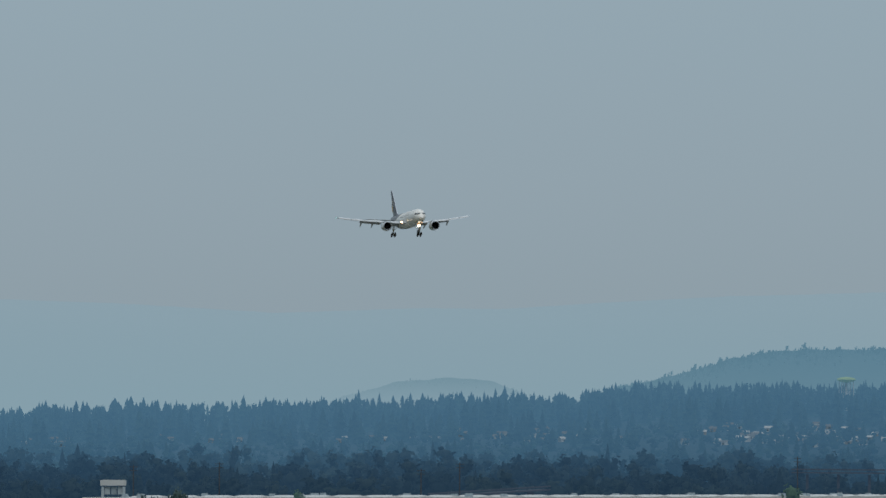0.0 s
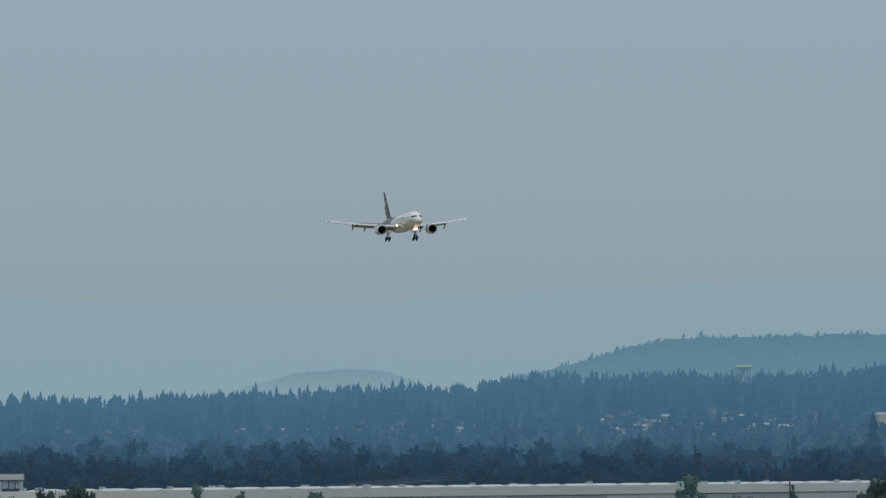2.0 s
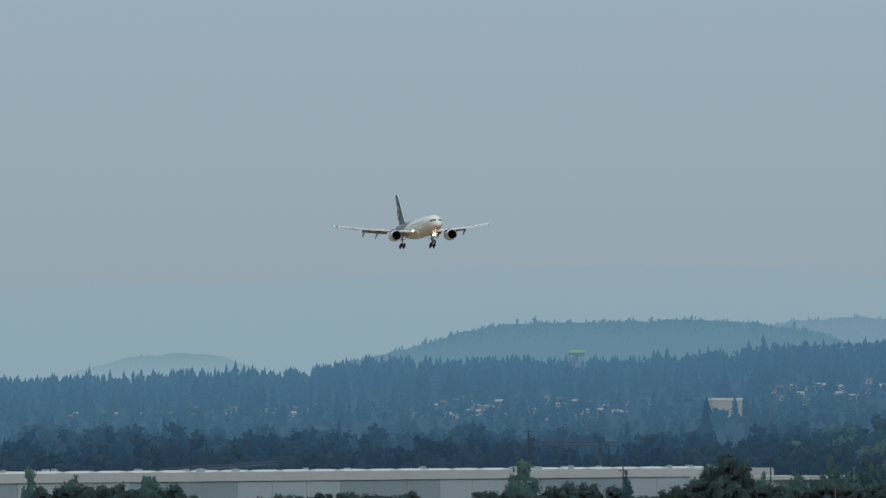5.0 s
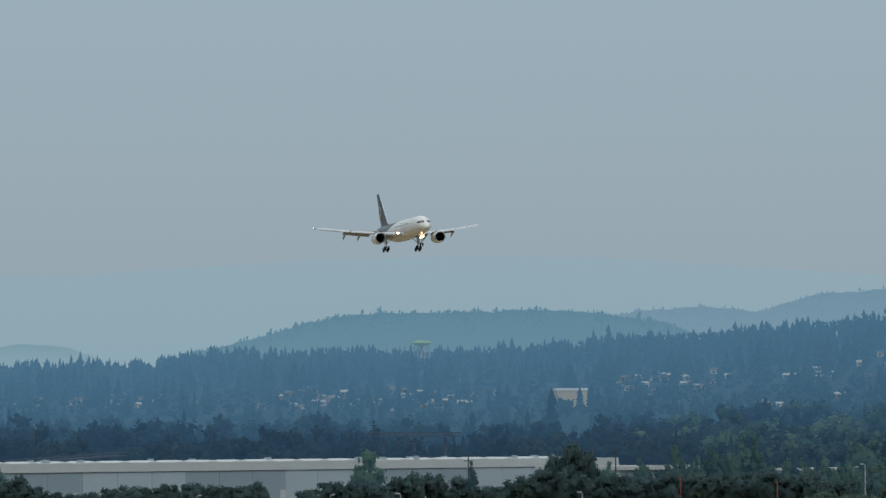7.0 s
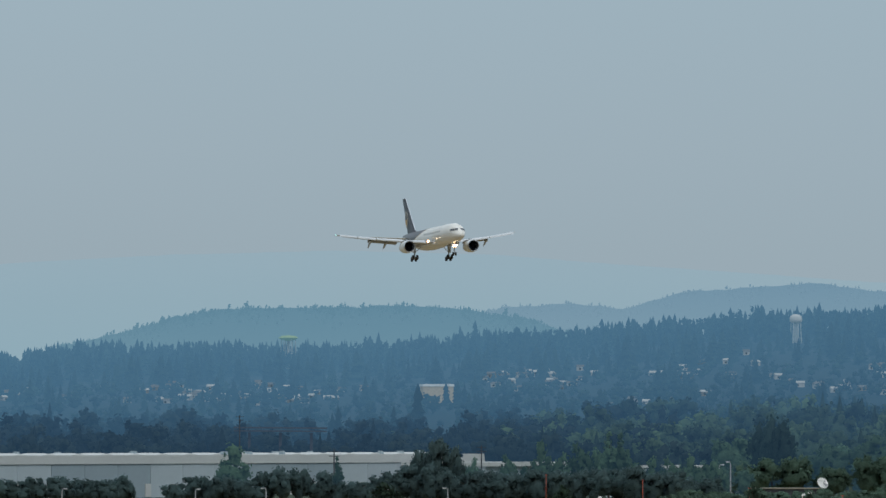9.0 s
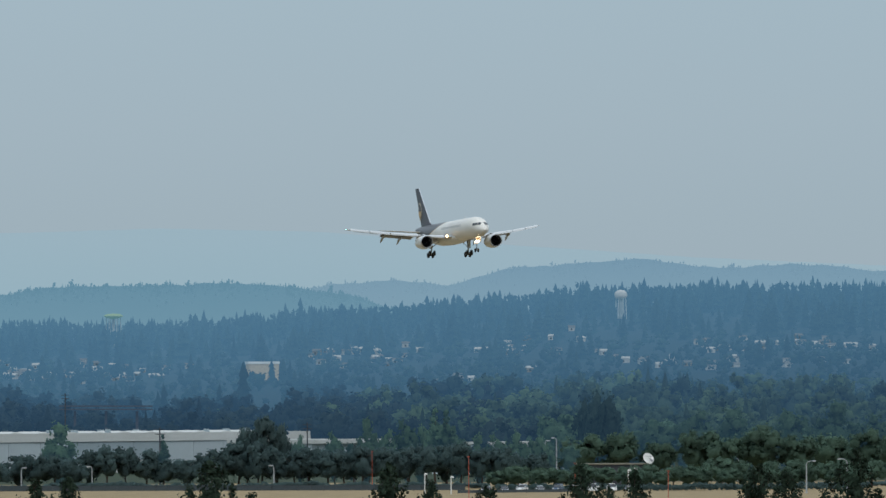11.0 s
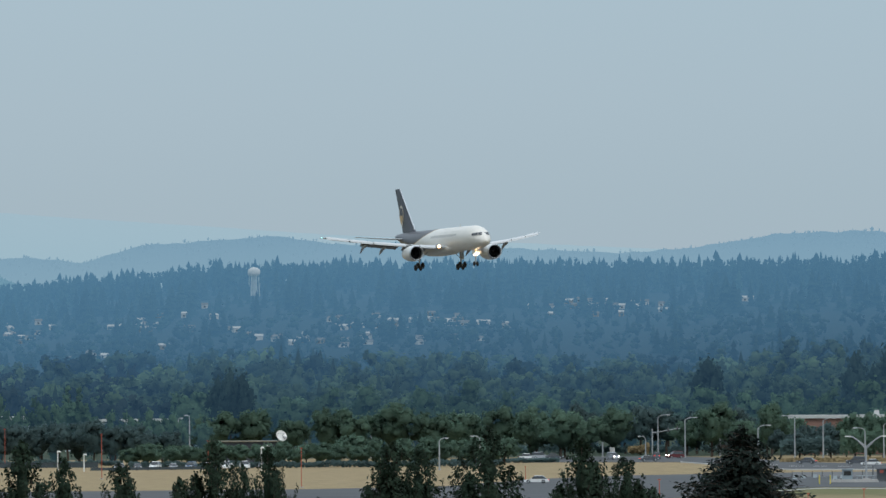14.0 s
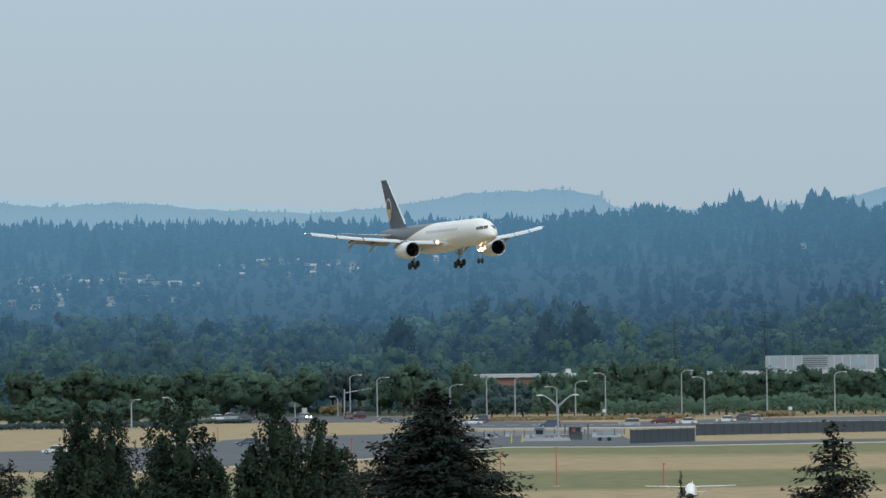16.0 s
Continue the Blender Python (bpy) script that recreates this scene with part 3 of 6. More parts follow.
def scatter_far():
    r = np.random.default_rng(11)
    woods, slope = [], []
    for _ in range(5200):
        az = r.uniform(-14.5, 4.8)
        d = RIDGE_D - (RIDGE_D - FOOT_D) * r.random() ** 0.95
        q = (d - FOOT_D) / (RIDGE_D - FOOT_D)
        open_land = noise.noise((az * 1.3, d * 0.0045, 3.0))
        if 0.08 < q < 0.62 and open_land > 0.02 and r.random() < 0.72:
            s = r.uniform(0.2, 0.42)
            slope.append((spot(az, d, float(land(az, d)) - 0.3), s, s * r.uniform(1.1, 2.0), r.uniform(0, 6.28), "leaf%d" % r.integers(4), r.random()))
            continue
        if abs(az + 5.97) < 0.12 and d < 3420:
            continue
        p = spot(az, d, float(land(az, d)) - 0.5)
        grove = noise.noise((az * 2.3, d * 0.008, 9.0))
        tone = float(np.clip(0.5 + 0.75 * noise.noise((az * 1.9, d * 0.007, 5.0)) + r.normal(0, 0.2), 0, 1))
        if q > 0.62 or grove > 0.12 and r.random() < 0.75:
            s = (r.uniform(0.45, 0.8) if q > 0.62 else r.uniform(0.32, 0.62)) * (1 + 0.5 * grove)
            slope.append((p, s, s * r.uniform(0.9, 1.4), r.uniform(0, 6.28), "fir%d" % r.integers(5), tone * 0.6))
        else:
            s = r.uniform(0.35, 0.75)
            slope.append((p, s, s * r.uniform(1.0, 1.5), r.uniform(0, 6.28), "leaf%d" % r.integers(4), tone))
    # the closed wood along the crest, in groves of unlike height
    for _ in range(3800):
        az = r.uniform(-14.5, 4.8)
        d = RIDGE_D - abs(r.normal(0, 1)) * 60
        h = 11.6 * (1 + 0.24 * noise.noise((az * 5.5, 1.0, 2.0)) + 0.16 * noise.noise((az * 23, 4.0, 2.0)) + r.normal(0, 0.06))
        if r.random() < 0.012:
            h *= 1.22
        if az > 0.85:
            h = EYE + d * math.tan(radians(float(np.interp(az, CREST_AZ, CREST_EL)) - 0.02 * r.random() ** 2 - 0.0006 * (RIDGE_D - d))) - float(land(az, d)) + 0.5
        tone = float(np.clip(r.normal(0.3, 0.2), 0, 1))
        p = spot(az, d, float(land(az, d)) - 0.5)
        if r.random() < 0.28:
            woods.append((p, h / 17, h / 17 * r.uniform(0.9, 1.35), r.uniform(0, 6.28), "fir%d" % r.integers(5), tone))
        else:
            woods.append((p, h / 11 * 0.95, (0.35 + 0.5 * h / 11) * r.uniform(0.65, 1.0), r.uniform(0, 6.28), "bush%d" % r.integers(4), tone))
    # tall firs beside the store on the slope
    for az, d, s in ((-6.115, 3200, 1.45), (-6.29, 3190, 1.0), (-6.67, 3180, 1.0), (-6.72, 3190, 0.85)):
        slope.append((spot(az, d, float(land(az, d)) - 0.5), s, s * 1.4, 0.3, "fir%d" % r.integers(5), 0.0))
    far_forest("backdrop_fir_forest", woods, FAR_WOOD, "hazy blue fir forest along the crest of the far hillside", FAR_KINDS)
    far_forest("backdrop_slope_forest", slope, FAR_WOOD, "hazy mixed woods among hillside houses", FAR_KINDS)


scatter_far()


# ---- trees of the plain ----
rng = np.random.default_rng(21)
ROUND = [tree_kind("broadleaf_tree", leaf_cards(rng, 12, 5.2, 27, 30, 0.72, base=0.04), trunk_shape(rng, 8.5, 0.28, 6, 3.2), LEAF_ROAD,
                   "leafy green broadleaf tree with a rounded crown", group="roadside trees") for _ in range(5)]
DARK = [tree_kind("broadleaf_tree", leaf_cards(rng, 13, 5.2, 27, 30, 0.72, base=0.07, peak=0.15), trunk_shape(rng, 9, 0.3, 6, 3.5), LEAF_DARK,
                  "dark broadleaf tree with a dense rounded crown", group="roadside trees") for _ in range(5)]
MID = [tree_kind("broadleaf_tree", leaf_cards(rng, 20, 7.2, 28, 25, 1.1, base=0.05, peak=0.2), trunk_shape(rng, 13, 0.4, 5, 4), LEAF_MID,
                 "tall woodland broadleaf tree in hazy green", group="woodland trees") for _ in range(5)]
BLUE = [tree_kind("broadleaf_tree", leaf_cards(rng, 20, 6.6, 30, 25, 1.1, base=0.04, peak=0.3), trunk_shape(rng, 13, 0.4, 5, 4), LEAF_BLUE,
                  "tall dark woodland tree dulled by painted haze", group="woodland trees") for _ in range(5)]
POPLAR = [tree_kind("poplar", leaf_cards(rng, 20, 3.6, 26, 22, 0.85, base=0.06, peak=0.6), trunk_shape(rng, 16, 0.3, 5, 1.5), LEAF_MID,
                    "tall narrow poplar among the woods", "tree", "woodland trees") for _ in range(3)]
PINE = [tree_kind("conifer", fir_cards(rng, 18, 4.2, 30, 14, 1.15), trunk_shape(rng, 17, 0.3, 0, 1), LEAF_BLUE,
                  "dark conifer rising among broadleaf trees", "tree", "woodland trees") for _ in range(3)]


# how high the tops of the plain's woods reach, degrees above level, by bearing
WOOD_AZ = [-14.5, -12, -10, -9, -7.3, -6.9, -6.3, -5.6, -5.1, -3.8, -3.4, -3.0, -2.1, -1.2, -0.57, 0.2, 0.6, 0.9, 1.45, 2.0, 2.4, 2.85, 4.8]
WOOD_EL = [0.27, 0.28, 0.3, 0.28, 0.24, 0.19, 0.21, 0.27, 0.32, 0.35, 0.39, 0.33, 0.36, 0.29, 0.25, 0.38, 0.42, 0.36, 0.24, 0.33, 0.31, 0.4, 0.38]


def foot_woods():
    """The crowded woods between the road and the hills."""
    r = np.random.default_rng(41)
    kinds = {"leaf%d" % k: leaf_cards(r, 20, 7.2, 14, 9, 1.5, base=0.0, heart=1, peak=0.2 * (k % 3)) for k in range(7)}
    kinds["fir"] = fir_tiers(r, 20, 4.2, 11, 9)
    west, plain = [], []
    for _ in range(1500):
        az, d = r.uniform(-14.5, 4.8), 2450 + 770 * r.random() ** 0.8
        q = (d - 2450) / 770
        if az < -4.9 and d < 2560 or abs(az + 5.95) < 0.15 and d > 2950:
            continue
        e = float(np.interp(az, WOOD_AZ, WOOD_EL)) + 0.035 * noise.noise((az * 2.6, 1.0, 6.0)) + 0.025 * noise.noise((az * 8.0, 2.0, 6.0))
        low = -0.02 + (e - 0.02) * min(1, q * 1.25) - 0.15 * r.random() ** 1.5 + 0.02
        z = float(land(az, d)) - 0.5
        k = "fir" if r.random() < 0.07 else "leaf%d" % r.integers(7)
        s = float(np.clip((EYE + d * math.tan(radians(low)) - z) / 20, 0.45, 1.4))
        tone = float(np.clip(0.42 + 0.6 * noise.noise((az * 3.0, d * 0.015, 1.0)) + r.normal(0, 0.24), 0, 1)) * (0.2 if k == "fir" else 1)
        tree = (spot(az, d, z), s, (0.36 + 0.7 * s) * r.uniform(0.75, 1.35), r.uniform(0, 6.28), k, tone)
        (west if az < -4.9 + r.normal(0, 0.55) + (0.5 if d < 2700 else 0) else plain).append(tree)
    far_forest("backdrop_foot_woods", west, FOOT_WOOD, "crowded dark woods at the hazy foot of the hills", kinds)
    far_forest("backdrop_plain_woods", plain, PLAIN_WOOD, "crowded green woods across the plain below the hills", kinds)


foot_woods()


def woodland():
    """The wooded plain between the road and the foot of the hills."""
    r = np.random.default_rng(31)
    for d0, d1, count in ((2230, 2480, 140),):
        for i in range(count):
            az = -14.2 + 18.6 * (i + r.uniform(0, 1)) / count
            d = r.uniform(d0, d1)
            if d < 2560 and az < -4.75:
                continue
            near = d < 2550
            pick = r.random()
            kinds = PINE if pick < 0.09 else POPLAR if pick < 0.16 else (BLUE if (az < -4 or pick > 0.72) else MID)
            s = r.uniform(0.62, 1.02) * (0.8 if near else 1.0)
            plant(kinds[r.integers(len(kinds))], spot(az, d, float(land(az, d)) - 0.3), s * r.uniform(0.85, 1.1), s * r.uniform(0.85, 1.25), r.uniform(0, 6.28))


woodland()


# ---- the airliner ----
def ring(y, rx, rz, zc, n=32):
    return [(rx * math.sin(2 * math.pi * i / n), y, zc + rz * math.cos(2 * math.pi * i / n)) for i in range(n)]


def aerofoil(le, chord, thick, z, x, n=7):
    """A wing section across x; le is the leading edge's y, the chord runs aft."""
    up, lo = [], []
    for i in range(n):
        q = (1 - math.cos(math.pi * i / (n - 1))) / 2
        t = thick * chord * 2.6 * (0.2969 * math.sqrt(q) - 0.126 * q - 0.3516 * q * q + 0.2843 * q ** 3 - 0.1015 * q ** 4)
        up.append((x, le - q * chord, z + t * 1.15))
        lo.append((x, le - q * chord, z - t * 0.85))
    return up + lo[::-1][1:-1]


CREAM = material("cream_paint", (0.5, 0.44, 0.34), 0.4, grain=0.05, size=1)


def airliner():
    """Twin-engined narrow-body freighter, 47 m long; +y is forward, the origin 22 m behind the nose on the axis."""
    plane = thing("airliner", "white and brown twin-engine cargo jet landing with wheels down", "airplane")
    # fuselage: sections as aft distance, half-width, half-height, centre height
    sec = [(0.0, 0.06, 0.06, -0.75), (0.35, 0.55, 0.5, -0.7), (0.9, 0.93, 0.85, -0.6), (1.7, 1.27, 1.2, -0.42), (2.6, 1.52, 1.52, -0.22), (3.6, 1.7, 1.78, -0.1), (5.0, 1.83, 1.96, -0.02),
           (6.5, 1.88, 2.0, 0), (9, 1.88, 2.0, 0), (12, 1.88, 2.0, 0), (15, 1.88, 2.0, 0), (18, 1.88, 2.0, 0), (21, 1.88, 2.0, 0), (24, 1.88, 2.0, 0), (27, 1.88, 2.0, 0), (30, 1.88, 2.0, 0),
           (32.5, 1.84, 1.95, 0.05), (35, 1.7, 1.78, 0.22), (37.5, 1.48, 1.52, 0.46), (40, 1.2, 1.24, 0.72), (42.5, 0.88, 0.94, 0.98), (44.5, 0.6, 0.66, 1.18), (46.3, 0.3, 0.36, 1.35), (46.9, 0.12, 0.16, 1.42)]
    s = Shape()
    fine = []
    for (a, b) in zip(sec, sec[1:]):
        for k in range(3):
            q = k / 3
            fine.append(tuple(x + (y - x) * q for x, y in zip(a, b)))
    fine.append(sec[-1])
    s.loft([ring(22 - a, rx, rz, zc) for a, rx, rz, zc in fine])

    fus = part("fuselage", s, LIVERY, plane, "cream white fuselage with a brown rear", 40)
    b = Shape()     # wing-to-body fairing
    b.loft([[(1.75 * k * math.sin(q) * 1.15, y, -1.35 + 1.0 * k * math.cos(q)) for q in (2 * math.pi * i / 20 for i in range(20))]
            for y, k in ((8.2, 0.3), (6.5, 0.8), (3, 1.1), (-2, 1.18), (-6, 1.05), (-9, 0.7), (-11, 0.25))])
    part("belly_fairing", b, WHITE, plane, "", 50)
    # cockpit windows, lying on the skin: aft distance and height of each corner
    def skin(a, z, side, lift=0.02):
        rx, rz, zc = (float(np.interp(a, [k[0] for k in sec], [k[j] for k in sec])) for j in (1, 2, 3))
        c_ = max(-1.0, min(1.0, (z - zc) / rz))
        return (side * (0.05 + (rx + lift) * math.sqrt(1 - c_ * c_)), 22 - a + lift, z)
    for side in (-1, 1):
        for corners in (((1.06, 0.28), (1.5, 0.26), (1.95, 0.74), (1.68, 0.76)), ((1.56, 0.26), (2.15, 0.25), (2.5, 0.68), (2.02, 0.74)), ((2.22, 0.25), (2.9, 0.25), (3.08, 0.58), (2.57, 0.68))):
            w = Shape()
            w.loft([[skin(a_, z_, side, l_) for a_, z_ in corners] for l_ in (-0.1, 0.03)])
            part("cockpit_window", w, GLASS, fus, "dark cockpit pane")
    # grey titles on the sides, too soft to read
    for side in (-1, 1):
        for k, (y0, y1, z) in enumerate(((13.4, 8.2, 1.15), (7.6, 2.6, 1.15), (11.8, -1.4, 0.4))):
            t = Shape()
            n = 12 if k < 2 else 20
            for i in range(n):
                ya = y0 + (y1 - y0) * i / n
                yb = y0 + (y1 - y0) * (i + 0.68) / n
                h = 0.6 if k < 2 else 0.42
                pts = []
                for dz in (0, h):
                    x = side * (1.88 * math.sqrt(max(0.0, 1 - ((z + dz) / 2.0) ** 2)) + 0.012)
                    pts += [(x, ya, z + dz), (x, yb, z + dz)]
                t.add(pts, [(0, 1, 3, 2)])
            part("lettering", t, LETTER, fus, "soft grey lettering bars")
    for y in (16.8,):     # cargo door outline and blade antennas
        d = Shape().box((0, 9.0, 2.18), (0.05, 0.5, 0.4), taper=0.6)
        part("antenna", d, WHITE, fus)
    # wings
    for side in (1, -1):
        st = [(1.6, 16.0, 8.6, -1.25, 0.13), (6.0, 18.55, 6.1, -0.82, 0.12), (12.0, 22.7, 4.1, -0.1, 0.11), (17.2, 26.6, 2.55, 0.75, 0.10), (19.0, 28.15, 1.75, 1.12, 0.09)]
        w = Shape()
        w.loft([aerofoil(22 - le, ch, th, z, side * x) for x, le, ch, z, th in st])
        wing = part("wing", w, WING_PAINT, plane, "pale grey swept wing", 40)
        # slats lowered ahead of the leading edge
        for (x0, x1) in ((2.6, 5.4), (7.4, 11.9), (12.1, 15.2), (15.4, 18.4)):
            q = Shape()
            rings = []
            for x in (x0, x1):
                le = np.interp(x, [k[0] for k in st], [k[1] for k in st])
                z = np.interp(x, [k[0] for k in st], [k[3] for k in st])
                c = 0.62 - 0.018 * x
                rings.append([(side * x, 22 - le + 0.42, z - 0.26), (side * x, 22 - le + 0.3, z - 0.03), (side * x, 22 - le - c * 0.3, z + 0.2), (side * x, 22 - le - c * 0.6, z + 0.24), (side * x, 22 - le - c * 0.1, z + 0.02)])
            part("slat", q.loft(rings), WING_PAINT, wing, "pale grey leading edge slat", 30)
        # flaps let far down behind the trailing edge
        for (x0, x1, drop) in ((2.2, 6.2, 0.72), (7.0, 12.6, 0.62)):
            q = Shape()
            rings = []
            for x in (x0, x1):
                te = np.interp(x, [k[0] for k in st], [k[1] + k[2] for k in st])
                z = np.interp(x, [k[0] for k in st], [k[3] for k in st])
                c = 1.45 - 0.05 * x
                rings.append([(side * x, 22 - te + 0.35, z - 0.12), (side * x, 22 - te - 0.1, z + 0.04), (side * x, 22 - te - c * 0.55, z - 0.42 * drop), (side * x, 22 - te - c, z - 0.8 * drop), (side * x, 22 - te - c * 0.45, z - 0.5 * drop)])
            # flaps take a darker grey to imitate the shade under the wing
            part("flap", q.loft(rings), GREY_DARK, wing, "landing flap let down, darkened for the wing's shade", 30)
        ail = Shape().loft([[(side * x, 22 - te + 0.5, z + 0.05), (side * x, 22 - te - 0.06, z - 0.02), (side * x, 22 - te + 0.5, z - 0.12)] for x, te, z in ((13.4, 27.1, 0.12), (17.6, 29.0, 0.8))])
        part("aileron", ail, WING_PAINT, wing, "")
        for x, ln in ((5.4, 3.6), (9.3, 3.3), (12.3, 2.8)):
            te = np.interp(x, [k[0] for k in st], [k[1] + k[2] for k in st])
            z = np.interp(x, [k[0] for k in st], [k[3] for k in st])
            q = Shape().loft([[(side * x + 0.2 * k * math.sin(t), 22 - te + y, z - dz + 0.3 * k * math.cos(t)) for t in (2 * math.pi * i / 8 for i in range(8))]
                              for y, dz, k in ((1.9, 0.3, 0.2), (1.0, 0.45, 1.0), (0, 0.6, 1.1), (-ln * 0.35, 1.1, 0.9), (-ln * 0.6, 1.6, 0.15))])
            part("flap_track_fairing", q, GREY_PAINT, wing, "", 50)
        part("navigation_light", Shape().box((side * 19.0, 22 - 28.4, 1.14), (0.12, 0.3, 0.1)), LAMP_GREEN if side > 0 else WHITE, wing, "small green wing tip light" if side > 0 else "")
        # landing lamp in the wing root
        # sleeve added behind the lamp to keep its light off the flaps
        part("lamp_housing", Shape().rod((side * 2.75, 22 - 16.9, -1.05), (side * 2.75, 22 - 16.12, -1.07), 0.4, 0.36, 14), GREY_DARK, wing)
        # the wider orange disc imitates glare round the white core
        lamp = Shape().rod((side * 2.75, 22 - 16.2, -1.07), (side * 2.75, 22 - 16.08, -1.07), 0.33, 0.33, 14)
        part("landing_light", lamp, LAMP_HALO, wing, "bright warm landing light")
        part("lamp_filament", Shape().rod((side * 2.75, 22 - 16.1, -1.07), (side * 2.75, 22 - 16.06, -1.07), 0.2, 0.2, 12), LAMP_CORE, wing, "white lamp core")
        # engine
        ex, ez = side * 6.75, -2.1
        prof = [(16.0, 1.18), (15.82, 1.3), (16.3, 1.38), (17.2, 1.44), (18.6, 1.42), (20.0, 1.26), (20.9, 1.05)]
        n = 28
        circ = lambda y, r: [(ex + 0.89 * r * math.sin(2 * math.pi * i / n), 22 - y, ez + 0.89 * r * math.cos(2 * math.pi * i / n)) for i in range(n)]
        eng = part("engine", Shape().loft([circ(y, r) for y, r in prof], caps=False), WHITE, plane, "white engine nacelle", 50)
        part("inlet_lip", Shape().loft([circ(y, r) for y, r in ((16.35, 1.1), (16.0, 1.13), (15.78, 1.2), (15.74, 1.27), (15.85, 1.35), (16.1, 1.385))], caps=False), STEEL, eng, "polished metal inlet lip", 60)
        part("inlet_duct", Shape().loft([circ(y, r) for y, r in ((16.3, 1.11), (17.0, 1.12))], caps=False), FAN, eng, "")
        fan = Shape()
        for i in range(22):
            a = 2 * math.pi * i / 22
            fan.add([(ex + r * math.sin(a + da), 22 - 17.0 - dy, ez + r * math.cos(a + da)) for r, da, dy in ((0.27, 0, 0), (0.27, 0.25, 0.2), (0.97, 0.3, 0.25), (0.97, 0.08, 0))], [(0, 1, 2, 3)])
        fan.rod((ex, 22 - 17.3, ez), (ex, 22 - 17.35, ez), 0.99, 0.99, 24)
        part("fan", fan, FAN, eng, "dark fan blades")
        part("spinner", Shape().loft([circ(y, r) for y, r in ((16.65, 0.03), (16.8, 0.16), (17.0, 0.26))]), FAN, eng, "", 50)
        part("exhaust_cone", Shape().loft([circ(y, r) for y, r in ((20.2, 0.95), (20.9, 0.8), (22.0, 0.5), (22.8, 0.12))]), STEEL, eng, "", 50)
        py = Shape().loft([[(ex - 0.18, 22 - a, z), (ex + 0.18, 22 - a, z), (ex + 0.18, 22 - b2, z), (ex - 0.18, 22 - b2, z)] for z, a, b2 in ((-0.95, 16.9, 22.3), (-0.55, 18.2, 22.6))])
        part("pylon", py, GREY_PAINT, eng, "")
        # main landing gear
        gx, gy = side * 3.66, 22 - 24.0
        gear = part("main_gear", Shape().rod((gx * 0.94, gy + 0.2, -1.5), (gx, gy, -3.85), 0.17, 0.13, 10).rod((gx * 0.55, gy + 0.5, -1.6), (gx, gy, -3.0), 0.08, 0.07, 8)
                    .rod((gx, gy + 1.6, -1.7), (gx, gy, -3.0), 0.07, 0.06, 8).rod((gx, gy + 0.62, -3.98), (gx, gy - 0.62, -4.3), 0.13, 0.13, 8), GREY_PAINT, plane, "grey main landing gear", 50)
        for dx in (-0.43, 0.43):
            for dy, dz in ((0.57, -3.98), (-0.57, -4.3)):
                part("wheel", Shape().loft([[(gx + dx + ox, gy + dy + r * math.sin(t), dz + r * math.cos(t)) for t in (2 * math.pi * i / 18 for i in range(18))]
                                            for ox, r in ((-0.17, 0.34), (-0.17, 0.44), (-0.1, 0.51), (0.1, 0.51), (0.17, 0.44), (0.17, 0.34))]), RUBBER, gear, "black tyre", 50)
        part("gear_door", Shape().box((gx * 1.06, gy + 0.1, -2.35), (0.06, 1.3, 1.5)), WHITE, gear, "")
        # tailplane
        tp = Shape().loft([aerofoil(22 - le, ch, 0.1, z, side * x) for x, le, ch, z in ((0.5, 39.4, 4.9, 0.8), (4.0, 41.9, 3.3, 1.1), (7.6, 44.5, 1.8, 1.46))])
        part("tailplane", tp, WING_PAINT, plane, "pale grey tailplane", 40)
    # fin
    def fin_section(z, le, ch):
        return [(0.11 * ch * k * sgn, 22 - le - ch * q, z) for q, k, sgn in
                ((0, 0, 1), (0.1, 0.32, 1), (0.35, 0.5, 1), (0.7, 0.3, 1), (1, 0.02, 1), (1, 0.02, -1), (0.7, 0.3, -1), (0.35, 0.5, -1), (0.1, 0.32, -1))]
    fin = part("fin", Shape().loft([fin_section(1.6, 34.8, 8.1), fin_section(2.3, 36.7, 6.5), fin_section(5.5, 40.1, 4.5), fin_section(9.35, 44.0, 2.5)]), BROWN, plane, "dark brown tail fin", 40)
    part("fin_leading_edge", Shape().rod((0, 22 - 36.65, 2.3), (0, 22 - 43.95, 9.38), 0.12, 0.09, 8), STEEL, fin, "bright metal leading edge")
    for side in (-1, 1):
        def shield(k, lift, z0=4.75, a0=42.75, top=1.0):
            out_ = []
            for i in range(20):
                t = 2 * math.pi * i / 20
                yy, zz = 1.1 * k * math.sin(t), 1.8 * k * math.cos(t)
                if zz < 0:
                    yy *= 1 - 0.75 * (zz / (1.8 * k)) ** 2
                zz = min(zz, 1.8 * k * top)
                out_.append((side * (0.27 - 0.02 * zz + lift), 22 - a0 - yy - zz * 0.12, z0 + zz))
            return out_
        part("tail_emblem", Shape().loft([shield(1.0, 0.0), shield(0.98, 0.03)]), CREAM, fin, "pale shield outline")
        part("emblem_field", Shape().loft([shield(0.84, 0.032), shield(0.83, 0.045)]), BROWN, fin, "brown shield field")
        part("emblem_mark", Shape().loft([shield(0.7, 0.047, 4.55, 42.75, 0.25), shield(0.68, 0.06, 4.55, 42.75, 0.25)]), GOLD, fin, "gold mark")
    # nose gear with its lamps
    ny = 22 - 5.8
    nose = part("nose_gear", Shape().rod((0, ny + 0.15, -1.8), (0, ny, -4.2), 0.11, 0.09, 10).rod((0, ny + 1.4, -1.9), (0, ny, -3.2), 0.06, 0.05, 8).rod((-0.32, ny, -4.28), (0.32, ny, -4.28), 0.07, 0.07, 8), GREY_PAINT, plane, "grey nose landing gear", 50)
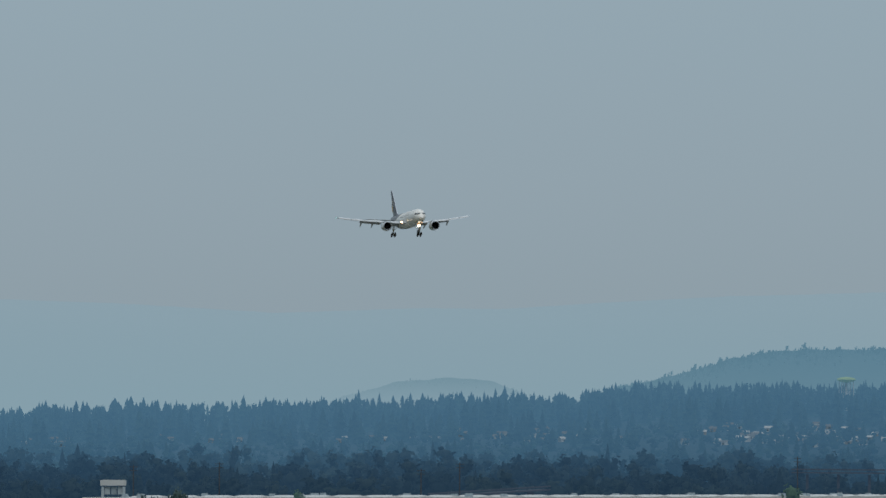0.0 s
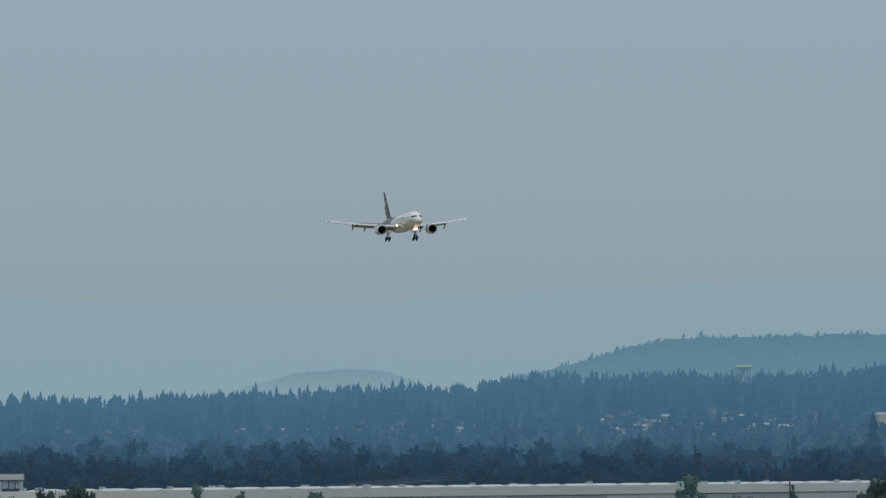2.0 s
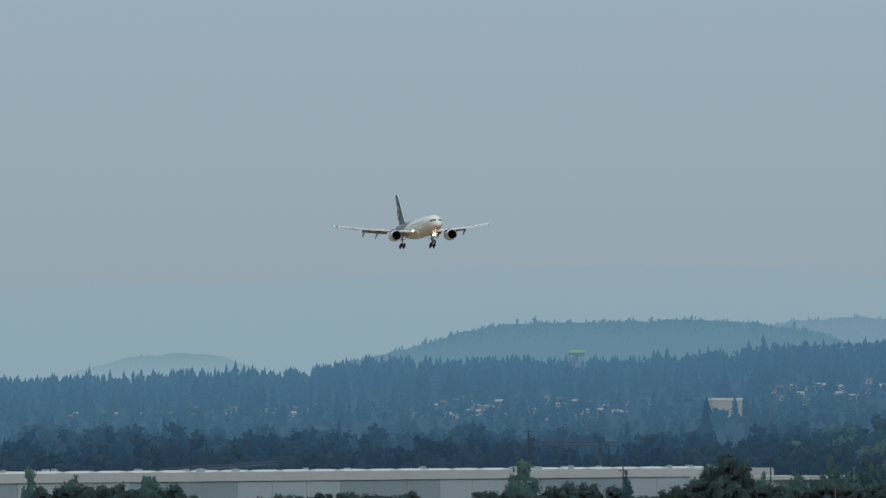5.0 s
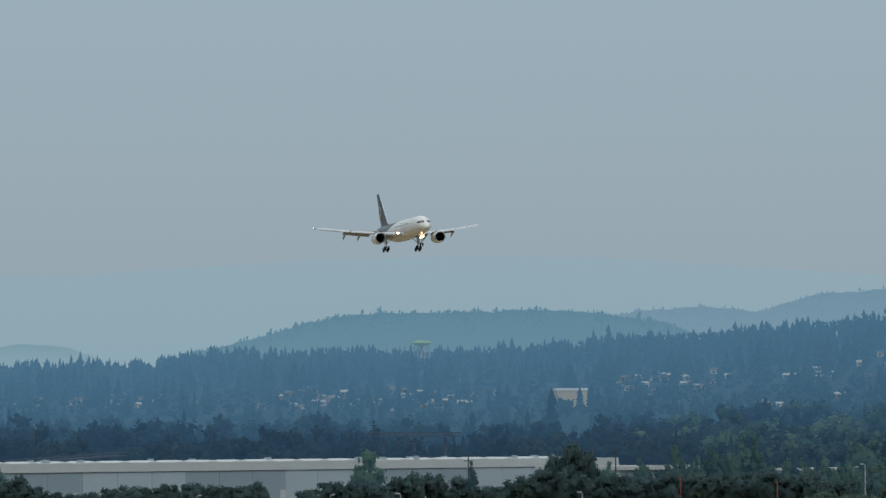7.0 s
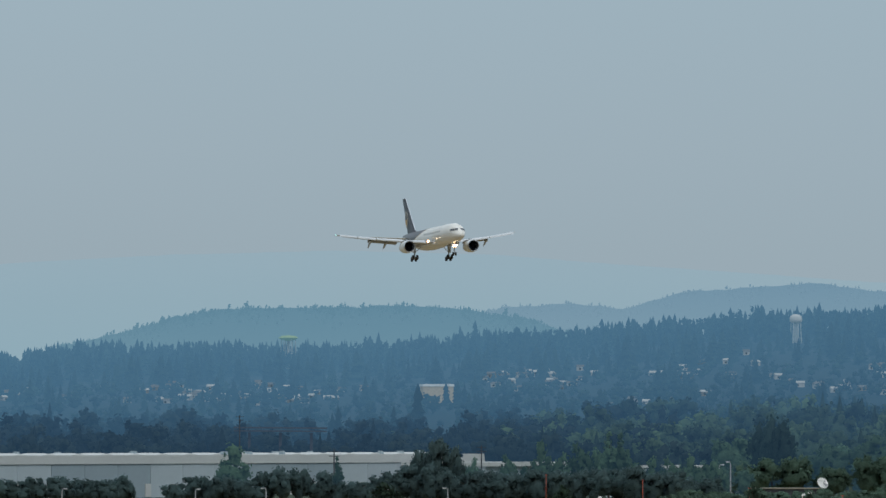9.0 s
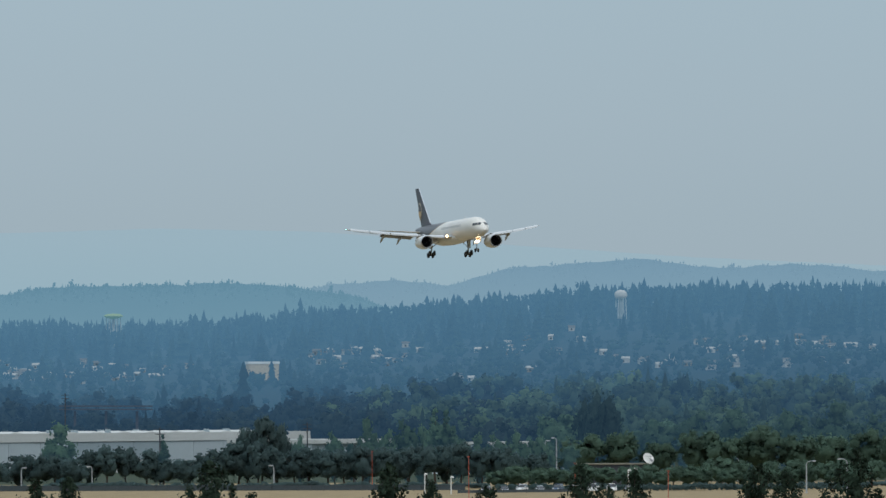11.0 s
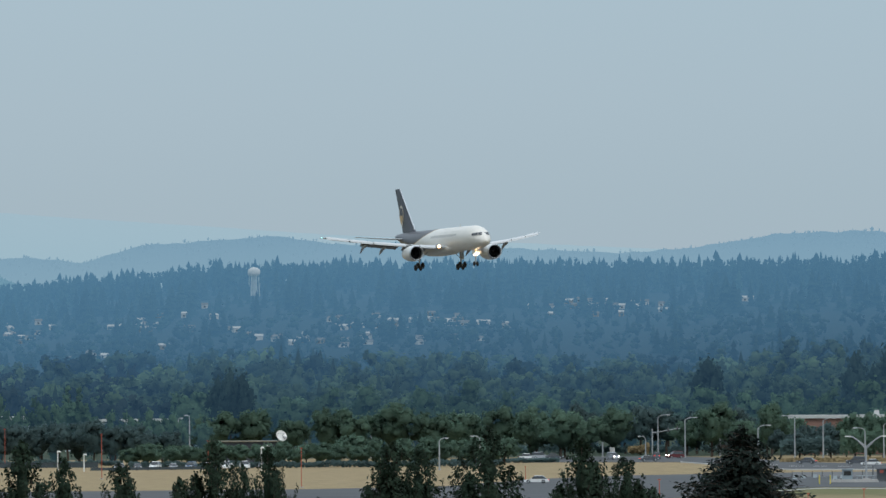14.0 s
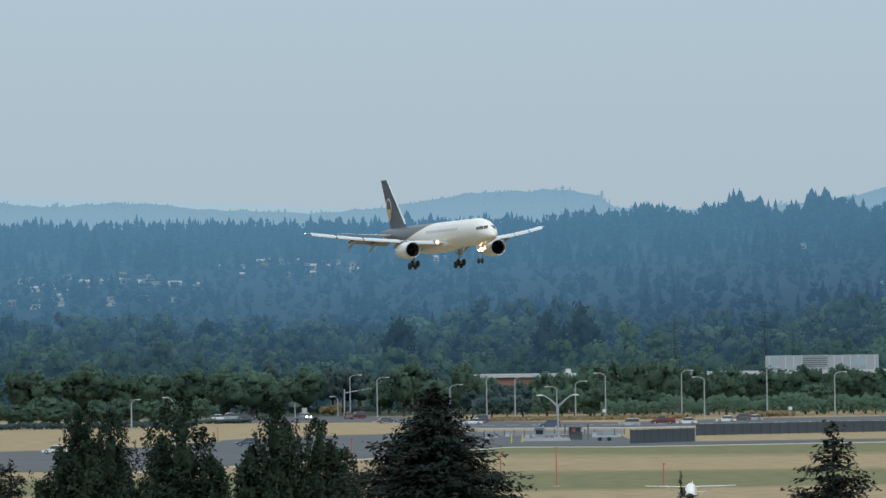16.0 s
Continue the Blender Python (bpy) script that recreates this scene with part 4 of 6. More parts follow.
    for dx in (-0.27, 0.27):
        part("wheel", Shape().loft([[(dx + ox, ny + r * math.sin(t), -4.28 + r * math.cos(t)) for t in (2 * math.pi * i / 16 for i in range(16))]
                                    for ox, r in ((-0.12, 0.26), (-0.12, 0.34), (-0.06, 0.4), (0.06, 0.4), (0.12, 0.34), (0.12, 0.26))]), RUBBER, nose, "black tyre", 50)
    for dx, z, m_ in ((-0.2, -2.62, LAMP_CORE), (0.2, -2.62, LAMP_CORE), (0.0, -2.05, LAMP_HALO)):
        part("taxi_light", Shape().rod((dx, ny + 0.1, z), (dx, ny + 0.32, z), 0.24 if z < -2.3 else 0.15, None, 14), m_, nose, "bright warm nose gear light")
    # glowing disc added to imitate the warm glare behind the nose lamps
    part("lamp_reflector", Shape().rod((0, ny + 0.05, -2.62), (0, ny + 0.1, -2.62), 0.4, 0.4, 16), LAMP_HALO, nose, "warm glowing disc imitating lamp glare")
    for dx in (-0.5, 0.5):
        part("gear_door", Shape().box((dx, ny + 0.5, -2.35), (0.04, 1.6, 0.7)), WHITE, nose, "")
    return plane


AIRLINER = airliner()


# ---- roads and airfield ----
ASPHALT = material("asphalt", (0.074, 0.076, 0.079), 0.9, grain=0.2, coarse=0.25, size=12, spec=0.25)
CONCRETE = material("concrete", (0.36, 0.35, 0.33), 0.85, grain=0.15, size=3)
KERB = material("kerb", (0.42, 0.41, 0.39), 0.85, grain=0.1, size=2)
LINE = material("road_line", (0.68, 0.67, 0.62), 0.7, grain=0.2, size=2)
SCREEN = material("fence_screen", (0.045, 0.06, 0.068), 0.8, grain=0.3, coarse=0.2, size=2)
ORANGE = material("orange_paint", (0.42, 0.085, 0.045), 0.5, grain=0.1, size=1)
WALL_GREY = material("panel_grey", (0.25, 0.305, 0.33), 0.75, grain=0.06, coarse=0.1, size=6)
WALL_PALE = material("panel_pale", (0.36, 0.41, 0.43), 0.75, grain=0.06, coarse=0.1, size=6)
ROOF_WHITE = material("roof_white", (0.46, 0.465, 0.445), 0.6, grain=0.06, coarse=0.1, size=5)
BRICK = material("brick_wall", (0.25, 0.14, 0.11), 0.85, grain=0.2, size=1.2, bump=0.3)
PLANT_WHITE = material("plant_white", (0.27, 0.29, 0.305), 0.6, grain=0.08, coarse=0.12, size=3)
LOUVRE = material("louvre_dark", (0.12, 0.13, 0.14), 0.6, grain=0.1, size=1)
YELLOW = material("yellow_paint", (0.62, 0.5, 0.08), 0.5, grain=0.08, size=1)
BLUE_SIGN = material("blue_sign", (0.06, 0.1, 0.25), 0.5, grain=0.08, size=1)
TIMBER = material("pole_timber", (0.05, 0.056, 0.066), 0.9, grain=0.25, size=0.6)
STRAW_TUFT = material("straw_tuft", (0.19, 0.145, 0.078), 0.9, grain=0.2, size=2, island=0.4, spec=0.1, thin=0.2)


def strip(name, near, far, z, mat, label, category):
    """A paved sheet between two edges given as (bearing, distance)."""
    azs = np.linspace(max(near[0][0], far[0][0]), min(near[-1][0], far[-1][0]), 70)
    s = Shape()
    low, high = [], []
    for a in azs:
        low.append(spot(a, float(np.interp(a, [p[0] for p in near], [p[1] for p in near])), z))
        high.append(spot(a, float(np.interp(a, [p[0] for p in far], [p[1] for p in far])), z))
    drop = Vector((0, 0, -z - 0.3))
    s.loft([[p + drop, p, q, q + drop] for p, q in zip(low, high)])
    return tagged(part(name, s, mat), label, category, kind="structure")


strip("service_road", [(-7, 1330), (-5.2, 1310), (-3.26, 1300), (-3.1, 1235), (-2.16, 1232), (-0.58, 1337), (0.45, 1477), (1.24, 1456), (4.5, 1505)],
      [(-7, 1470), (-5.2, 1480), (-3.1, 1490), (-2.16, 1520), (-1.48, 1637), (-0.89, 1690), (-0.58, 1702), (0.25, 1728), (1.25, 1735), (1.32, 1506), (4.5, 1530)],
      0.06, ASPHALT, "grey asphalt service road and gate yard on the airfield", "road")
strip("main_road", [(-1.6, 2010), (-0.5, 1990), (-0.1, 1870), (0.25, 1790), (1.24, 1772), (4.5, 1800)],
      [(-1.6, 2180), (-0.5, 2150), (0.0, 2060), (0.5, 1950), (1.24, 1900), (2.0, 1955), (4.5, 1990)],
      0.07, ASPHALT, "grey asphalt main road with a junction", "road")
strip("kerb", [(-0.5, 1982), (-0.1, 1862), (0.25, 1781), (1.24, 1763), (4.5, 1791)], [(-0.5, 1989), (-0.1, 1869), (0.25, 1789), (1.24, 1771), (4.5, 1799)],
      0.2, KERB, "pale concrete kerb beside the main road", "kerb")
strip("taxiway_edge", [(-2.2, 1205), (-0.58, 1318), (0.45, 1455), (1.24, 1440), (4.5, 1478)], [(-2.2, 1212), (-0.58, 1325), (0.45, 1463), (1.24, 1447), (4.5, 1486)],
      0.05, CONCRETE, "pale paved edge strip on the airfield grass", "paving")


def road_marks():
    for i in range(26):
        a = -0.2 + 0.17 * i
        d = float(np.interp(a, [-0.5, -0.1, 0.25, 1.24, 4.5], [2070, 1965, 1868, 1838, 1885]))
        if -0.3 < a:
            s = Shape().box((0, 0, 0), (3.2, 0.9, 0.02))
            tagged(part("lane_line", s, LINE, None, "", m=Matrix.Translation(spot(a, d, 0.085)) @ pose(0, 0, 0, 0, 0, -a)), "pale painted lane line on the road", "road marking", "lane lines", "structure")


road_marks()


# ---- lamps, poles and fences ----
def street_lamp(bearing, dist, height, side, reach=2.4):
    lamp = thing("street_lamp", "tall grey street lamp with one curved arm", "street lamp", Matrix.Translation(spot(bearing, dist)), "street lamps")
    part("base", Shape().rod((0, 0, 0), (0, 0, 0.35), 0.3, 0.26, 10), CONCRETE, lamp)
    part("pole", Shape().rod((0, 0, 0.3), (0, 0, height - 0.7), 0.2, 0.13, 10), GALV, lamp)
    part("arm", Shape().path([(0, 0, height - 0.72), (side * reach * 0.25, 0, height - 0.28), (side * reach * 0.6, 0, height - 0.04), (side * reach, 0, height)], 0.1), GALV, lamp)
    head = part("lamp_head", Shape().box((side * (reach + 0.35), 0, height), (1.1, 0.42, 0.2), taper=0.75), GALV, lamp)
    part("lens", Shape().box((side * (reach + 0.4), 0, height - 0.14), (0.6, 0.34, 0.08)), WHITE, head)
    return lamp


for bearing, dist, height, side in ((-2.184, 1826, 7.2, 1), (-1.042, 2143, 11.5, 1), (-0.987, 2150, 11.0, 1), (-0.742, 2190, 5.2, -1), (-0.655, 2156, 11.0, 1), (-0.466, 2120, 10.4, 1), (-0.221, 2150, 11.1, -1),
                                     (0.044, 2002, 8.8, 1), (0.3, 2004, 11.1, -1), (0.498, 2020, 10.4, 1)):
    street_lamp(bearing, dist, height, side, 1.3 if height < 8 else 2.4)
for bearing, dist, height, side in ((0.79, 2011, 8.0, -1), (0.921, 2020, 9.2, 1), (1.13, 1990, 11.2, -1), (1.663, 1998, 11.6, 1), (1.821, 1985, 10.0, -1), (2.259, 1990, 12.2, 1), (2.732, 1990, 10.8, 1),
                                     (0.582, 2330, 12.3, -1), (0.756, 2330, 13.5, 1), (-2.66, 2160, 11.4, 1), (-1.9, 1830, 7.6, -1)):
    street_lamp(bearing, dist, height, side, 1.3 if height < 8 else 2.2)
for bearing, dist, height, side in ((-7.668, 1985, 5.7, 1), (-7.175, 1985, 5.9, -1), (-6.347, 1985, 5.6, 1), (-5.905, 1985, 5.9, -1), (-8.6, 1985, 5.8, 1), (-4.008, 2060, 11.3, 1), (-3.929, 2060, 12.0, -1), (3.2, 1990, 11.0, -1)):
    street_lamp(bearing, dist, height, side, 0.45)


def twin_lamp(bearing, dist, height):
    lamp = thing("street_lamp", "pale steel lamp post with two arms spread in a Y", "street lamp", Matrix.Translation(spot(bearing, dist)))
    part("base", Shape().box((0, 0, 0.4), (1.6, 1.0, 0.8), taper=0.85), CONCRETE, lamp, "pale concrete foot")
    part("pole", Shape().rod((0, 0, 0.7), (0, 0, height - 1.9), 0.2, 0.17, 10), GALV, lamp)
    for side in (-1, 1):
        arm = part("arm", Shape().path([(0, 0, height - 2.0), (side * 1.6, 0, height - 0.75), (side * 2.5, 0, height - 0.15), (side * 2.9, 0, height - 0.02)], 0.13)
                   .path([(0, 0, height - 2.4), (side * 1.5, 0, height - 1.0)], 0.08), GALV, lamp)
        part("lamp_head", Shape().box((side * 3.4, 0, height), (1.2, 0.45, 0.2), taper=0.75), WHITE, arm)
    return lamp


twin_lamp(0.797, 1546, 8.7)


def marker_pole(bearing, dist, height):
    m = thing("marker_pole", "slim orange-red frangible pole standing in airfield grass", "pole", Matrix.Translation(spot(bearing, dist)), "orange poles")
    part("foot", Shape().box((0, 0, 0.08), (0.7, 0.7, 0.16)), CONCRETE, m)
    part("mast", Shape().rod((0, 0, 0.1), (0, 0, height), 0.08, 0.055, 8), ORANGE, m)
    part("cross_arm", Shape().box((0, 0, height), (0.5, 0.12, 0.12)), ORANGE, m)


for bearing, dist, height in ((0.39, 1104, 3.7), (0.78, 1045, 5.0), (1.53, 1035, 2.9), (-0.648, 1285, 3.7), (-3.149, 1521, 7.3), (-4.543, 1690, 9.3), (-3.8, 1769, 7.3), (-5.218, 1960, 9.2), (-1.582, 1602, 2.8)):
    marker_pole(bearing, dist, height)


def bollard_light(bearing, dist, height):
    m = thing("light_post", "short white light post in dry grass", "light post", Matrix.Translation(spot(bearing, dist)), "white light posts")
    part("post", Shape().rod((0, 0, 0), (0, 0, height - 0.4), 0.14, 0.12, 8), WHITE, m)
    part("head", Shape().box((0.25, 0, height - 0.2), (0.9, 0.45, 0.4), taper=0.6), WHITE, m)


for bearing, dist, height in ((-4.85, 1850, 4.8), (-4.667, 1850, 4.1), (-3.428, 1851, 5.4), (-3.386, 1900, 5.4)):
    bollard_light(bearing, dist, height)


def utility_pole(bearing, dist, height):
    m = thing("utility_pole", "weathered wooden utility pole with cross arms", "utility pole", Matrix.Translation(spot(bearing, dist, float(land(bearing, dist)))), "utility poles")
    part("mast", Shape().rod((0, 0, 0), (0, 0, height), 0.24, 0.16, 8), TIMBER, m)
    for z in (0.6, 1.7):
        part("cross_arm", Shape().box((0, 0, height - z), (2.6, 0.16, 0.18)), TIMBER, m)


for bearing, dist, height in ((-9.99, 2540, 20), (-9.72, 2540, 22), (-5.67, 2250, 16), (-6.7, 2130, 15), (-5.34, 2060, 10.5), (-12.0, 2540, 21), (-11.4, 2540, 22), (-7.36, 2690, 22)):
    utility_pole(bearing, dist, height)


def signal_gantry():
    m = thing("traffic_signal", "grey traffic signal mast with a long arm over the road", "traffic signal", Matrix.Translation(spot(-0.695, 2165)))
    part("mast", Shape().rod((0, 0, 0), (0, 0, 7.2), 0.22, 0.17, 10), GALV, m)
    part("arm", Shape().rod((0, 0, 6.2), (7.4, 0, 7.4), 0.14, 0.08, 8), GALV, m)
    for x in (4.2, 6.6):
        head = part("signal_head", Shape().box((x, 0, 6.3 + x * 0.16), (0.4, 0.4, 1.1)), LOUVRE, m)
        for k in range(3):
            part("lens", Shape().rod((x, -0.2, 6.62 + x * 0.16 - 0.33 * k), (x, -0.24, 6.62 + x * 0.16 - 0.33 * k), 0.12, None, 8), GLASS, head)
    for b, d, w in ((-0.975, 2100, 1.3), (2.42, 1960, 0.9), (1.12, 1960, 0.8)):
        sign = thing("road_sign", "small white road sign on a post", "sign", Matrix.Translation(spot(b, d)), "road signs")
        part("post", Shape().rod((0, 0, 0), (0, 0, 2.4), 0.06, None, 6), GALV, sign)
        part("plate", Shape().box((0, -0.08, 2.3), (w, 0.06, w * 0.9)), WHITE, sign)


signal_gantry()


def screen_fence(name, pts, height, mat, label, posts=True):
    """A fence along (bearing, distance) points, one screened panel from post to post."""
    f = thing(name, label, "fence")
    ends = [spot(a, d) for a, d in pts]
    for p, q in zip(ends, ends[1:]):
        mid, run = (p + q) / 2, q - p
        s = Shape().box((0, 0, 0), (run.length - 0.16, 0.08, height - 0.25), math.degrees(math.atan2(run.y, run.x)))
        part("panel", s, mat, f, m=Matrix.Translation(mid + Vector((0, 0, height / 2))))
    for p in ends:
        part("post", Shape().rod((0, 0, 0), (0, 0, height + 0.1), 0.06, None, 6), TIMBER, f, m=Matrix.Translation(p))
    return f


screen_fence("perimeter_fence", [(1.3 + 0.05 * i, 1485 + 2 * i) for i in range(10)], 2.7, SCREEN, "dark screened perimeter fence beside the gate yard")
screen_fence("perimeter_fence", [(1.76 + 0.065 * i, 1600 + 1.5 * i) for i in range(40)], 2.4, SCREEN, "long dark screened perimeter fence beside the main road")
screen_fence("hedge_fence", [(-7.9 + 0.09 * i, 1980 - 1.2 * i) for i in range(38)], 1.5, SCREEN, "low dark fence before the row of trees")
screen_fence("car_park_fence", [(-4.62 + 0.08 * i, 1862 + 1.5 * i) for i in range(12)], 0.9, SCREEN, "low dark fence round the staff car park")


def gate_yard():
    hut = thing("gate_hut", "small grey guard hut on a concrete island", "hut", Matrix.Translation(spot(0.71, 1545)))
    part("island", Shape().box((0, 0, 0.3), (9.5, 3, 0.6), taper=0.94), CONCRETE, hut, "pale concrete island")
    part("wall_shell", Shape().box((-1.2, 0, 1.5), (1.9, 1.8, 1.9)), WALL_GREY, hut)
    part("window", Shape().box((-1.2, -0.93, 1.75), (1.4, 0.06, 0.8)), GLASS, hut)
    part("roof", Shape().box((-1.2, 0, 2.52), (2.3, 2.2, 0.16)), WALL_PALE, hut)
    for x in (-4.2, -3.2, 0.6, 1.6, 2.6, 3.6):
        part("rail_post", Shape().rod((x, -1.2, 0.5), (x, -1.2, 1.35), 0.05, None, 6), WALL_PALE, hut)
    part("rail", Shape().box((2.1, -1.2, 1.3), (3.4, 0.08, 0.12)), WALL_PALE, hut, "white guard rail")
    can = thing("gate_canopy", "dark flat gate canopy on posts over the checkpoint", "canopy", Matrix.Translation(spot(0.925, 1560)))
    part("roof", Shape().box((0, 0, 3.05), (5.0, 3.6, 0.34), taper=0.95), LOUVRE, can)
    for x in (-2.2, 2.2):
        for y in (-1.5, 1.5):
            part("post", Shape().box((x, y, 1.45), (0.2, 0.2, 2.9)), LOUVRE, can)
    part("notice", Shape().box((-0.6, -1.62, 1.9), (0.7, 0.08, 0.6)), material("faded_red", (0.3, 0.07, 0.05), 0.6, grain=0.1, size=1), can, "red notice board")
    part("notice", Shape().box((1.1, -1.62, 1.9), (0.6, 0.08, 0.7)), WALL_PALE, can, "white notice board")
    part("booth", Shape().box((-0.2, 0.4, 1.2), (2.6, 1.4, 2.4)), LOUVRE, can)
    tr = thing("equipment_trailer", "low pale equipment trailer parked by the gate", "trailer", Matrix.Translation(spot(1.12, 1535)))
    part("bed", Shape().box((0, 0, 0.9), (4.6, 2.0, 0.35)), WALL_PALE, tr)
    part("box", Shape().box((0.6, 0, 1.6), (1.8, 1.4, 1.1), taper=0.9), WALL_GREY, tr)
    for x in (-0.9, 0.9):
        part("wheel", Shape().rod((x, -1.05, 0.4), (x, -0.8, 0.4), 0.4, None, 12), RUBBER, tr)
    for b in (0.47, 0.545):
        y = thing("bollard", "yellow steel bollard in the gate yard", "bollard", Matrix.Translation(spot(b, 1520)), "yellow bollards")
        part("tube", Shape().rod((0, 0, 0), (0, 0, 1.7), 0.12, 0.11, 8), YELLOW, y)
    for i, b in enumerate((0.3, 0.36, 0.44, 0.5, 0.58, 0.63, 1.05, 1.17, 1.22)):
        w = thing("barrier_block", "small white concrete barrier block in the yard", "barrier", Matrix.Translation(spot(b, 1600 + 14 * (i % 4))), "barrier blocks")
        part("block", Shape().box((0, 0, 0.35), (1.0, 0.5, 0.7), taper=0.65), WALL_PALE, w)
    screen_fence("chain_fence", [(0.28 + 0.07 * i, 1640) for i in range(15)], 1.2, GREY_DARK, "grey chain link fence behind the gate yard")


gate_yard()


# ---- buildings of the plain ----
def warehouse():
    """A long tilt-up warehouse: alternating panels, white roof edge with rooflights, dock doors."""
    a, b = spot(-11.75, 2190), spot(-5.66, 2600)
    run = b - a
    length, turn = run.length, math.degrees(math.atan2(run.y, run.x))
    w = thing("warehouse", "long low warehouse with pale grey panels and white roof edge", "warehouse", Matrix.Translation(a) @ pose(0, 0, 0, 0, 0, turn))
    part("body", Shape().box((length / 2, 30.2, 5.2), (length, 60, 10.4)), WALL_GREY, w)
    n = 26
    for i in range(n):
        x = length * (i + 0.5) / n
        s = Shape().box((0, 0, 0), (length / n - 0.25, 0.35, 10.2))
        part("panel", s, WALL_PALE if (i // 3) % 2 else WALL_GREY, w, m=Matrix.Translation((x, 0, 5.1)))
    part("roof_edge", Shape().box((length / 2, 14, 11.7), (length + 1, 29, 2.6), taper=0.998), ROOF_WHITE, w, "white roof edge")
    for i in range(30):
        x = length * (i + 0.5) / 30
        s = Shape().loft([[(q, y, 0.6 * math.sin(math.pi * k / 6) * e) for k, q in ((k, 4.2 * (k / 3 - 1)) for k in range(7))] for y, e in ((-5, 0.5), (-3, 1), (3, 1), (5, 0.5))])
        part("rooflight", s, ROOF_WHITE, w, m=Matrix.Translation((x, 12, 12.98)), smooth=40)
    r = random.Random(5)
    for i in range(26):
        x = length * r.random()
        part("roof_vent", Shape().box((0, 0, 0.5), (r.uniform(1, 2.6), 1.6, r.uniform(0.8, 1.4)), taper=0.8), WALL_GREY, w, m=Matrix.Translation((x, r.uniform(6, 20), 13.0)))
    for i in range(34):
        x = length * (i + 0.5) / 34
        part("dock_door", Shape().box((0, 0, 0), (3.2, 0.3, 3.8)), ROOF_WHITE, w, m=Matrix.Translation((x, -0.25, 2.6)))
    annex = thing("warehouse_annex", "lower white warehouse annex beside the long hall", "warehouse", Matrix.Translation(spot(-5.64, 2520)) @ pose(0, 0, 0, 0, 0, turn))
    part("body", Shape().box((28, 15, 4.7), (56, 30, 9.4)), WALL_PALE, annex)
    part("roof_edge", Shape().box((28, 14, 9.9), (57, 31, 1.3)), ROOF_WHITE, annex)
    for x in (8, 20, 32, 44):
        part("dock_door", Shape().box((x, -0.1, 2.4), (3.4, 0.3, 3.8)), WALL_GREY, annex)
    hall = thing("warehouse_annex", "white walled goods hall half hidden by trees", "warehouse", Matrix.Translation(spot(-4.42, 2420)) @ pose(0, 0, 0, 0, 0, 4))
    part("body", Shape().box((6, 10, 4.6), (44, 20, 9.2)), WALL_PALE, hall)
    part("roof_edge", Shape().box((6, 10, 9.5), (45, 21, 0.8)), ROOF_WHITE, hall)


def brick_building():
    a = spot(0.3, 2190)
    w = thing("brick_building", "low brick building with a white roof edge behind trees", "building", Matrix.Translation(a) @ pose(0, 0, 0, 0, 0, -1.5))
    part("wall_shell", Shape().box((60, 12, 4.8), (122, 24, 9.6)), BRICK, w)
    part("roof_edge", Shape().box((60, 12, 10.1), (123.4, 25.4, 0.9)), ROOF_WHITE, w, "white roof edge")
    for i in range(20):
        win = part("window", Shape().box((4 + 6 * i, -0.06, 3.2), (2.6, 0.12, 2.2)), GLASS, w)
        part("sill", Shape().box((4 + 6 * i, -0.14, 2.0), (2.9, 0.25, 0.2)), CONCRETE, win)
    part("door", Shape().box((9, -0.08, 1.4), (2.2, 0.16, 2.8)), ROOF_WHITE, w)
    pent = thing("plant_room", "white metal rooftop plant room with dark louvres", "plant room", Matrix.Translation(spot(2.25, 2200, 10.6)) @ pose(0, 0, 0, 0, 0, -2.5) @ Matrix.Diagonal((1, 1, 0.86, 1)))
    part("wall_shell", Shape().box((15.2, 6, 2.3), (30.4, 12, 4.6)), PLANT_WHITE, pent)
    for i in range(14):
        part("rib", Shape().box((1.1 + 2.17 * i, -0.06, 2.3), (0.3, 0.12, 4.4)), WALL_PALE, pent)
    lou = part("louvre", Shape().box((13.4, -0.1, 2.6), (6.6, 0.2, 3.2)), LOUVRE, pent, "dark louvre panel")
    for k in range(5):
        part("slat", Shape().box((13.4, -0.25, 1.3 + 0.66 * k), (6.6, 0.2, 0.26)), PLANT_WHITE, lou)
    part("louvre", Shape().box((2.4, -0.1, 2.2), (2.2, 0.2, 3.0)), WALL_GREY, pent)
    part("louvre", Shape().box((25.2, -0.1, 2.4), (3.8, 0.2, 3.0)), WALL_GREY, pent)
    for x, s_ in ((22, 1.0), (26, 0.8), (50, 1.2)):
        v = thing("roof_unit", "small white unit on the brick building's roof", "roof unit", Matrix.Translation(spot(0.3 + x * 0.026, 2198, 10.55)), "roof units")
        part("box", Shape().box((0, 0, 0.6 * s_), (1.6 * s_, 1.6, 1.2 * s_), taper=0.8), ROOF_WHITE, v)


